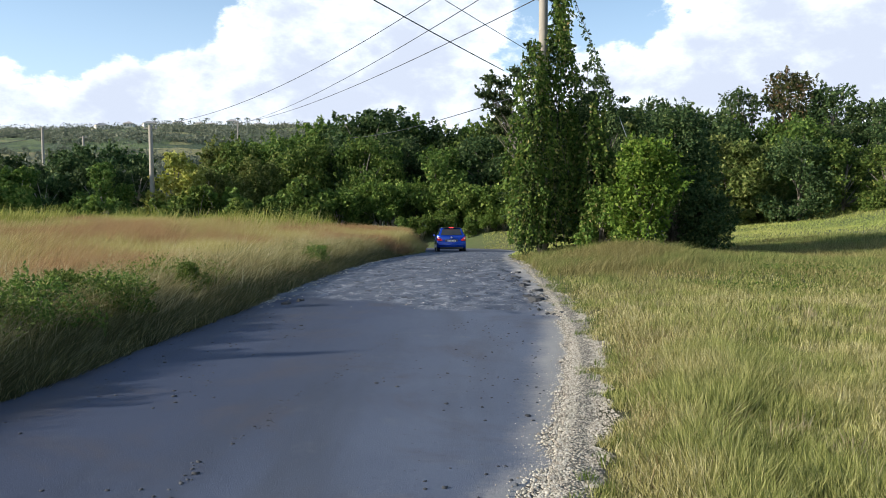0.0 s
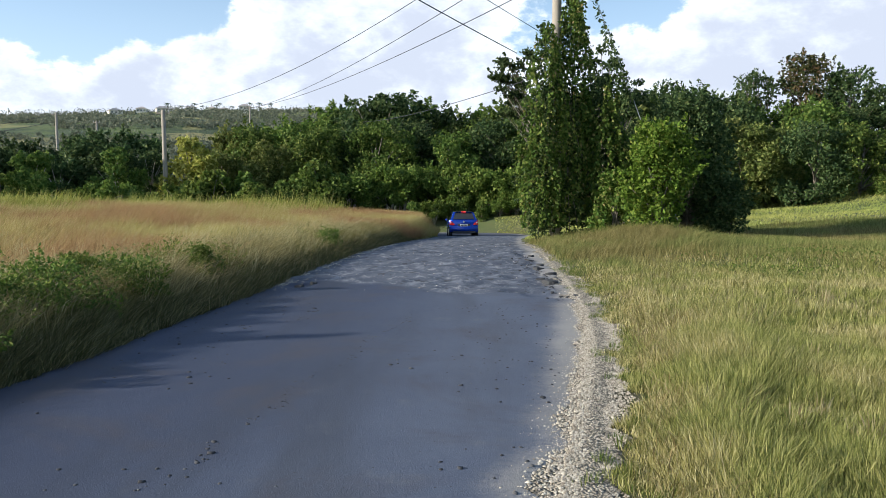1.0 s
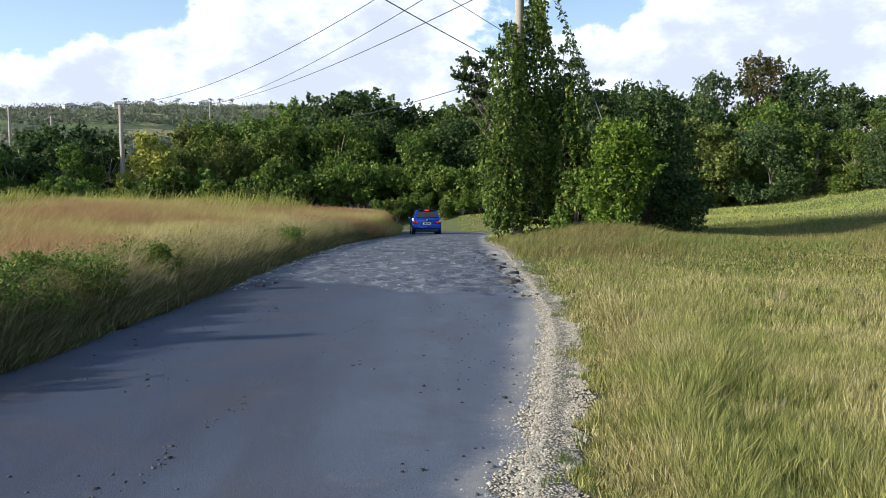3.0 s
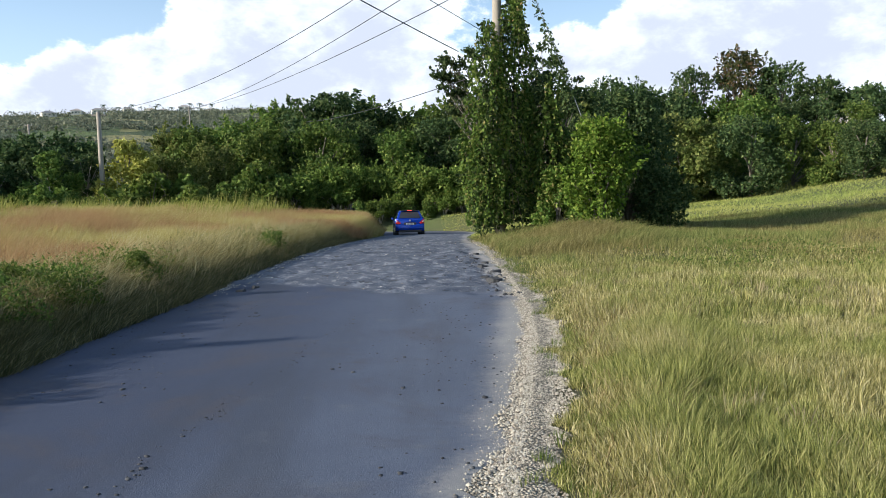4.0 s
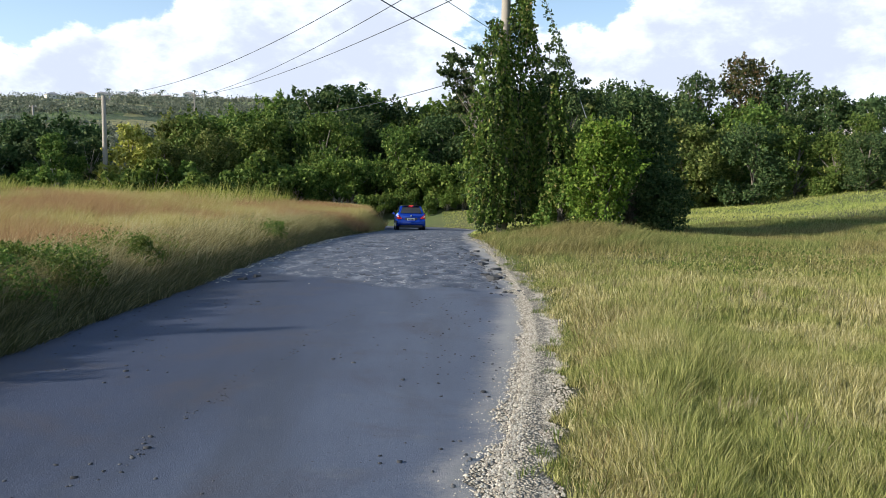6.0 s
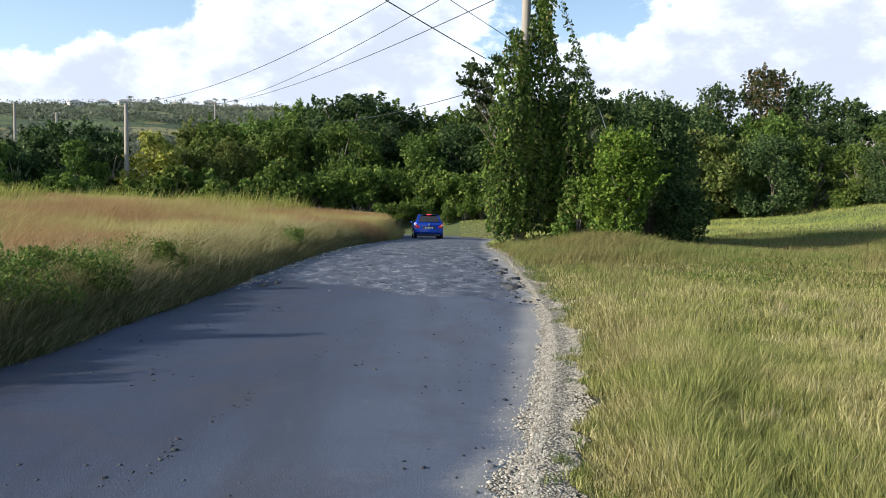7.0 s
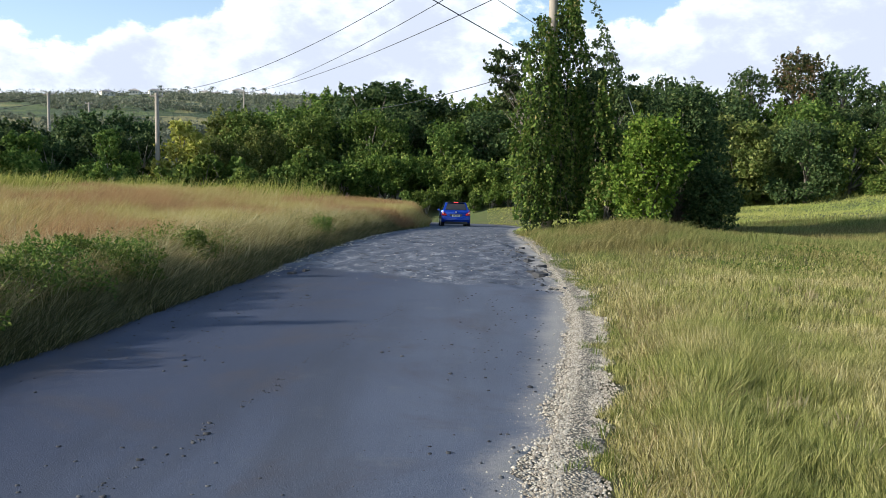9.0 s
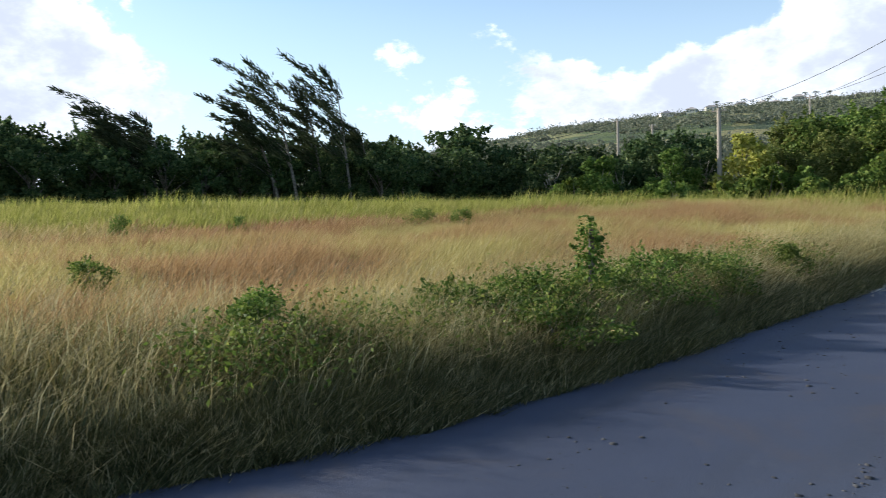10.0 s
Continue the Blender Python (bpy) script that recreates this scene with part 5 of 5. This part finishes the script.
def gravel_bed():
    """The strip of trodden limestone beside the asphalt, thinning out at both edges."""
    seg = spline(EDGES, 60)
    seg = seg[(seg[:, 3] > -22) & (seg[:, 3] < 26) & (seg[:, 1] < 30)]
    across = unit(seg[:, 2:] - seg[:, :2])
    cols = np.linspace(-0.25, 0.36, 13)
    wob = np.array([noise.noise((p[2] * 1.5, p[3] * 1.5, 5.0)) * 0.14 + noise.noise((p[2] * 8, p[3] * 8, 6.0)) * 0.12 for p in seg])
    stretch = np.interp(seg[:, 3], [2, 10, 16, 26], [1.0, 0.75, 0.7, 0.35])
    p = seg[:, None, 2:] + across[:, None] * (cols[None] * stretch[:, None] + wob[:, None] * smooth01(cols[None], 0.0, 0.3))[..., None]
    x, y = p[..., 0].ravel(), p[..., 1].ravel()
    z = np.maximum(land(x, y) + 0.004, road_level(y) - 0.008) + np.tile(0.012 * smooth01(cols, 0.0, 0.14) - 0.03 * smooth01(cols, 0.28, 0.36), len(seg))
    nc = 13
    i = (np.arange(len(seg) - 1)[:, None] * nc + np.arange(nc - 1)[None]).ravel()
    tagged(soup("gravel_shoulder", np.stack([x, y, z], 1), np.stack([i, i + 1, i + nc + 1, i + nc], 1), MARL, smooth=True), "pale limestone shoulder along the road", "shoulder", kind="structure")


def gravel():
    gravel_bed()
    # the pale strip along the right edge
    i = rng.uniform(22, 80, 62000)
    k = i.astype(int)
    t = i - k
    edge = RIGHT[k] * (1 - t)[:, None] + RIGHT[np.minimum(k + 1, len(RIGHT) - 1)] * t[:, None]
    w = rng.normal(0.17, 0.13, len(i))
    x, y = edge[:, 0] + w, edge[:, 1]
    m = (w > -0.32) & (w < 0.38 + 0.05 * np.sin(y * 5.9) + 0.06 * np.sin(y * 2.3 + 1.1) + 0.04 * np.sin(y * 13.7)) & (y > 1.0) & (y < 30) & (rng.random(len(i)) < np.interp(y, [2, 10, 16, 30], [1, 0.7, 0.2, 0.06]))
    x, y = x[m], y[m]
    stones(len(x), x, y, 0.0095, "gravel_verge", "pale loose limestone gravel along the road's edge", STONE)
    i = rng.uniform(58, 80, 900)
    k = i.astype(int)
    x, y = LEFT[k, 0] + rng.normal(0.12, 0.12, 900), LEFT[k, 1] + rng.uniform(-0.5, 0.5, 900)
    stones(900, x, y, 0.016, "gravel_verge", "scattered pale gravel at the road's edge", STONE)
    # chippings lying loose on the road
    x, y = rng.uniform(-3.2, 1.1, 700), rng.uniform(2.6, 11.5, 700)
    d, _ = off_road(x, y)
    m = (d < -0.2) & (patchy(x, y, 0.5, 41.0) > -0.1)
    stones(m.sum(), x[m], y[m], 0.015, "road_chippings", "dark chippings trodden flat into the asphalt", TAR, 0.4)
    # a row of chippings where the patch's seam has opened
    t = rng.random(150)
    x = np.interp(t, [0, 0.25, 0.55, 1.0], [-1.75, -1.47, -1.22, -0.5]) + rng.normal(0, 0.03, 150) + 0.05 * np.sin(t * 30)
    y = np.interp(t, [0, 0.25, 0.55, 1.0], [3.0, 4.0, 5.8, 9.7])
    stones(150, x, y, 0.0115, "road_chippings", "dark chippings along an opened seam in the asphalt", TAR, 0.4)
    x, y = rng.uniform(-2.8, 2.0, 200), rng.uniform(11.8, 30, 200)
    d, _ = off_road(x, y)
    m = d < -0.1
    stones(m.sum(), x[m], y[m], 0.012, "road_rubble", "broken pale stones on the worn road", STONE, 0.35)
    x, y = rng.normal(1.6, 0.16, 120), rng.uniform(11, 19, 120)
    stones(120, x, y, 0.026, "broken_asphalt", "dark broken lumps of asphalt at the road's edge", TAR, 0.4)


def broken_slabs():
    """Flat pieces of the old surface that have come away at the edge."""
    r = random.Random(58)
    for x, y, w in ((1.62, 13.4, 0.3), (1.5, 13.75, 0.2), (1.78, 14.7, 0.22), (1.68, 15.9, 0.26), (1.8, 16.6, 0.2), (1.66, 17.9, 0.24), (1.85, 19.2, 0.2), (-2.55, 12.6, 0.2), (-2.4, 13.1, 0.16)):
        bm = bmesh.new()
        n = 9
        ring = [(w * r.uniform(0.35, 0.62) * math.cos(k * 2 * math.pi / n), w * r.uniform(0.3, 0.5) * math.sin(k * 2 * math.pi / n)) for k in range(n)]
        low, high = [bm.verts.new((a, b, -0.03)) for a, b in ring], [bm.verts.new((a * 0.86, b * 0.86, 0.035 + r.uniform(-0.012, 0.012))) for a, b in ring]
        for k in range(n):
            bm.faces.new((low[k], low[(k + 1) % n], high[(k + 1) % n], high[k]))
        bm.faces.new(high)
        slab = part("asphalt_slab", bm, TAR)
        slab.matrix_basis = pose(x, y, float(road_level(y)) + 0.005, r.uniform(-7, 7), r.uniform(-7, 7), r.uniform(0, 360))
        tagged(slab, "dark slab of broken asphalt at the road's edge", "asphalt", group="broken asphalt along the edge")


gravel()
broken_slabs()


# ---- the two cars ahead ----
BLUE = surface("bright blue metallic paint", lambda n, pos: (n.mix(n.noise(pos, 2.0, 3.0), (0.008, 0.05, 0.40), (0.012, 0.07, 0.5)), 0.25, ("Metallic", 0.55), ("Coat Weight", 0.8)))
GLASS = surface("dark tinted glass", lambda n, pos: (n.mix(n.noise(pos, 1.5), (0.01, 0.012, 0.016), (0.03, 0.034, 0.04)), 0.06))
RUBBER = surface("dusty black rubber", lambda n, pos: (n.mix(n.noise(pos, 12.0), (0.018, 0.018, 0.018), (0.05, 0.047, 0.042)), 0.85))
TRIM = surface("black plastic trim", lambda n, pos: (n.mix(n.noise(pos, 9.0), (0.02, 0.02, 0.022), (0.035, 0.035, 0.036)), 0.6))
ALLOY = surface("silver alloy", lambda n, pos: (n.mix(n.noise(pos, 6.0), (0.5, 0.5, 0.52), (0.62, 0.62, 0.64)), 0.3, ("Metallic", 0.9)))
LENS_RED = surface("red lamp lens", lambda n, pos: (n.mix(n.noise(pos, 20.0), (0.4, 0.012, 0.012), (0.55, 0.02, 0.015)), 0.2))
LENS_CLEAR = surface("clear lamp lens", lambda n, pos: (n.mix(n.noise(pos, 20.0), (0.6, 0.58, 0.56), (0.75, 0.73, 0.7)), 0.15))
BRAKE = surface("lit red brake lamp", lambda n, pos: ((0.5, 0.02, 0.02), 0.3, ("Emission Color", (1.0, 0.06, 0.05)), ("Emission Strength", 1.6)))
PLATE = surface("white number plate", lambda n, pos: (n.mix(n.noise(pos, 30.0), (0.6, 0.6, 0.58), (0.7, 0.7, 0.68)), 0.5))


def loft(rows):
    """A skin through rows of the same number of points, closed at its two ends."""
    bm = bmesh.new()
    vs = [[bm.verts.new(p) for p in r] for r in rows]
    n = len(rows[0])
    for a, b in zip(vs, vs[1:]):
        for k in range(n):
            bm.faces.new((a[k], a[(k + 1) % n], b[(k + 1) % n], b[k]))
    bm.faces.new(vs[0])
    bm.faces.new(list(reversed(vs[-1])))
    bmesh.ops.recalc_face_normals(bm, faces=bm.faces)
    return bm


def panel(corners, thick=0.012):
    """A thin slab standing proud of the four or more corners."""
    bm = bmesh.new()
    f = bm.faces.new([bm.verts.new(c) for c in corners])
    f.normal_update()
    n = f.normal.copy()
    made = bmesh.ops.extrude_face_region(bm, geom=[f])
    for v in made["geom"]:
        if isinstance(v, bmesh.types.BMVert):
            v.co += n * thick
    bmesh.ops.recalc_face_normals(bm, faces=bm.faces)
    return bm


def hatchback(label):
    """A small five-door hatchback. Its tail is at y = 0, its nose towards +y, its wheels on z = 0."""
    car = tagged(new("hatchback_car"), label, "car", group="blue cars on the road")
    side = [(0.02, 0.30), (-0.02, 0.45), (-0.02, 0.60), (0.06, 0.72), (0.07, 0.90), (0.10, 1.00), (1.4, 0.97), (2.75, 0.95), (3.3, 0.86), (3.66, 0.72), (3.78, 0.52), (3.76, 0.28), (3.2, 0.2), (1.8, 0.19), (0.5, 0.2)]
    rows = []
    for x, s in ((-0.845, 0.90), (-0.83, 0.955), (-0.76, 0.985), (-0.5, 1.0), (0.0, 1.005), (0.5, 1.0), (0.76, 0.985), (0.83, 0.955), (0.845, 0.90)):
        rows.append([(x, 1.88 + (y - 1.88) * s, 0.6 + (z - 0.6) * (0.9 + 0.1 * s if z > 0.6 else s)) for y, z in side])
    bm = loft(rows)
    bmesh.ops.bevel(bm, geom=[e for e in bm.edges if e.calc_face_angle(0) > 0.5], offset=0.03, segments=2, affect="EDGES")
    part("body", bm, BLUE, car, smooth=False)
    top = [(0.12, 0.97), (0.30, 1.26), (0.46, 1.46), (1.2, 1.51), (1.9, 1.49), (2.3, 1.33), (2.85, 0.94)]
    rows = []
    for x, s in ((-1, 0.0), (-0.97, 0.5), (-0.9, 1.0), (-0.5, 1.03), (0.5, 1.03), (0.9, 1.0), (0.97, 0.5), (1, 0.0)):
        rows.append([(x * (0.79 - 0.5 * max(0.0, z - 0.95) * (0.75 if abs(x) > 0.9 else 1.0)), y + (0.03 if s == 0 else 0), z - 0.012 * (1 - s)) for y, z in top] + [(x * 0.79, 2.85, 0.85), (x * 0.79, 0.12, 0.85)])
    part("cabin", loft(rows), BLUE, car, smooth=False)
    part("rear_window", panel([(-0.62, 0.14, 1.04), (0.62, 0.14, 1.04), (0.49, 0.385, 1.40), (-0.49, 0.385, 1.40)]), GLASS, car, "dark tinted rear window")
    part("windscreen", panel([(0.64, 2.76, 1.0), (-0.64, 2.76, 1.0), (-0.49, 1.99, 1.46), (0.49, 1.99, 1.46)]), GLASS, car)
    for sx in (-1, 1):
        for y0, y1, u0, u1 in ((0.62, 1.42, 0.72, 1.42), (1.5, 2.55, 1.5, 1.98)):
            q = [(sx * 0.79, y0, 1.0), (sx * 0.79, y1, 1.0), (sx * 0.575, u1, 1.42), (sx * 0.575, u0, 1.42)]
            part("side_window", panel(q if sx > 0 else q[::-1], 0.02), GLASS, car)
        lamp = part("tail_lamp", panel([(sx * 0.80, 0.09, 0.98), (sx * 0.52, 0.03, 0.74), (sx * 0.62, 0.02, 0.70), (sx * 0.83, 0.10, 0.72)][:: sx], 0.03), LENS_RED, car, "red tail lamp")
        part("reversing_lens", panel([(sx * 0.78, 0.05, 0.90), (sx * 0.70, 0.03, 0.83), (sx * 0.73, 0.03, 0.80), (sx * 0.80, 0.06, 0.84)][:: sx], 0.035), LENS_CLEAR, lamp)
        bm = bmesh.new()
        box(bm, (0.15, 0.09, 0.12), (sx * 0.92, 2.45, 1.03))
        bmesh.ops.bevel(bm, geom=bm.edges[:], offset=0.03, segments=2, affect="EDGES")
        part("door_mirror", bm, BLUE, car)
        for y in (0.62, 3.05):
            bm = bmesh.new()
            tube(bm, [(sx * 0.66, y, 0.295), (sx * 0.68, y, 0.295), (sx * 0.84, y, 0.295), (sx * 0.86, y, 0.295)], (0.27, 0.295, 0.295, 0.27), 26)
            wheel = part("wheel", bm, RUBBER, car, "black tyre")
            bm = bmesh.new()
            tube(bm, [(sx * 0.84, y, 0.295), (sx * 0.868, y, 0.295)], (0.2, 0.185), 20)
            part("rim", bm, ALLOY, wheel, "silver alloy rim")
            bm = bmesh.new()
            tube(bm, [(sx * 0.70, y, 0.33), (sx * 0.842, y, 0.33)], (0.36, 0.36), 26)
            part("wheel_arch", bm, TRIM, car)
    bm = bmesh.new()
    box(bm, (1.02, 0.16, 0.035), (0, 0.40, 1.475))
    bmesh.ops.bevel(bm, geom=bm.edges[:], offset=0.012, segments=2, affect="EDGES")
    part("roof_spoiler", bm, TRIM, car)
    bm = bmesh.new()
    box(bm, (0.26, 0.03, 0.03), (0, 0.315, 1.47))
    part("high_brake_lamp", bm, BRAKE, car, "lit red brake lamp")
    bm = bmesh.new()
    box(bm, (1.3, 0.05, 0.12), (0, 0.02, 0.29))
    part("bumper_insert", bm, TRIM, car)
    bm = bmesh.new()
    box(bm, (0.72, 0.05, 0.17), (0, 0.035, 0.70))
    part("plate_recess", bm, TRIM, car)
    bm = bmesh.new()
    box(bm, (0.46, 0.012, 0.115), (0, 0.0, 0.69))
    plate = part("number_plate", bm, PLATE, car, "white number plate with dark bars")
    for k in range(5):
        bm = bmesh.new()
        box(bm, (0.05, 0.006, 0.075), (-0.16 + 0.08 * k, -0.009, 0.69))
        part("plate_bar", bm, TRIM, plate)
    bm = bmesh.new()
    tube(bm, [(0, 0.06, 0.90), (0, 0.035, 0.90)], (0.055, 0.05), 16)
    part("badge", bm, ALLOY, car, "round silver badge")
    bm = bmesh.new()
    tube(bm, [(0.1, 0.15, 1.04), (-0.25, 0.15, 1.06)], (0.008, 0.006), 6)
    part("rear_wiper", bm, TRIM, car)
    return car


CAR = hatchback("bright blue hatchback driving away along the road")
slope = math.degrees(math.atan2(-0.47, 12))
CAR.matrix_basis = pose(0.5, 45.2, float(road_level(46.9)) + 0.02, slope * 0.8, 0, 3)
second = copy_thing(CAR, pose(-5.4, 54.6, float(road_level(55.2)) + 0.02, -0.6, 0, 72))
tagged(second, "bright blue hatchback turning round the bend")
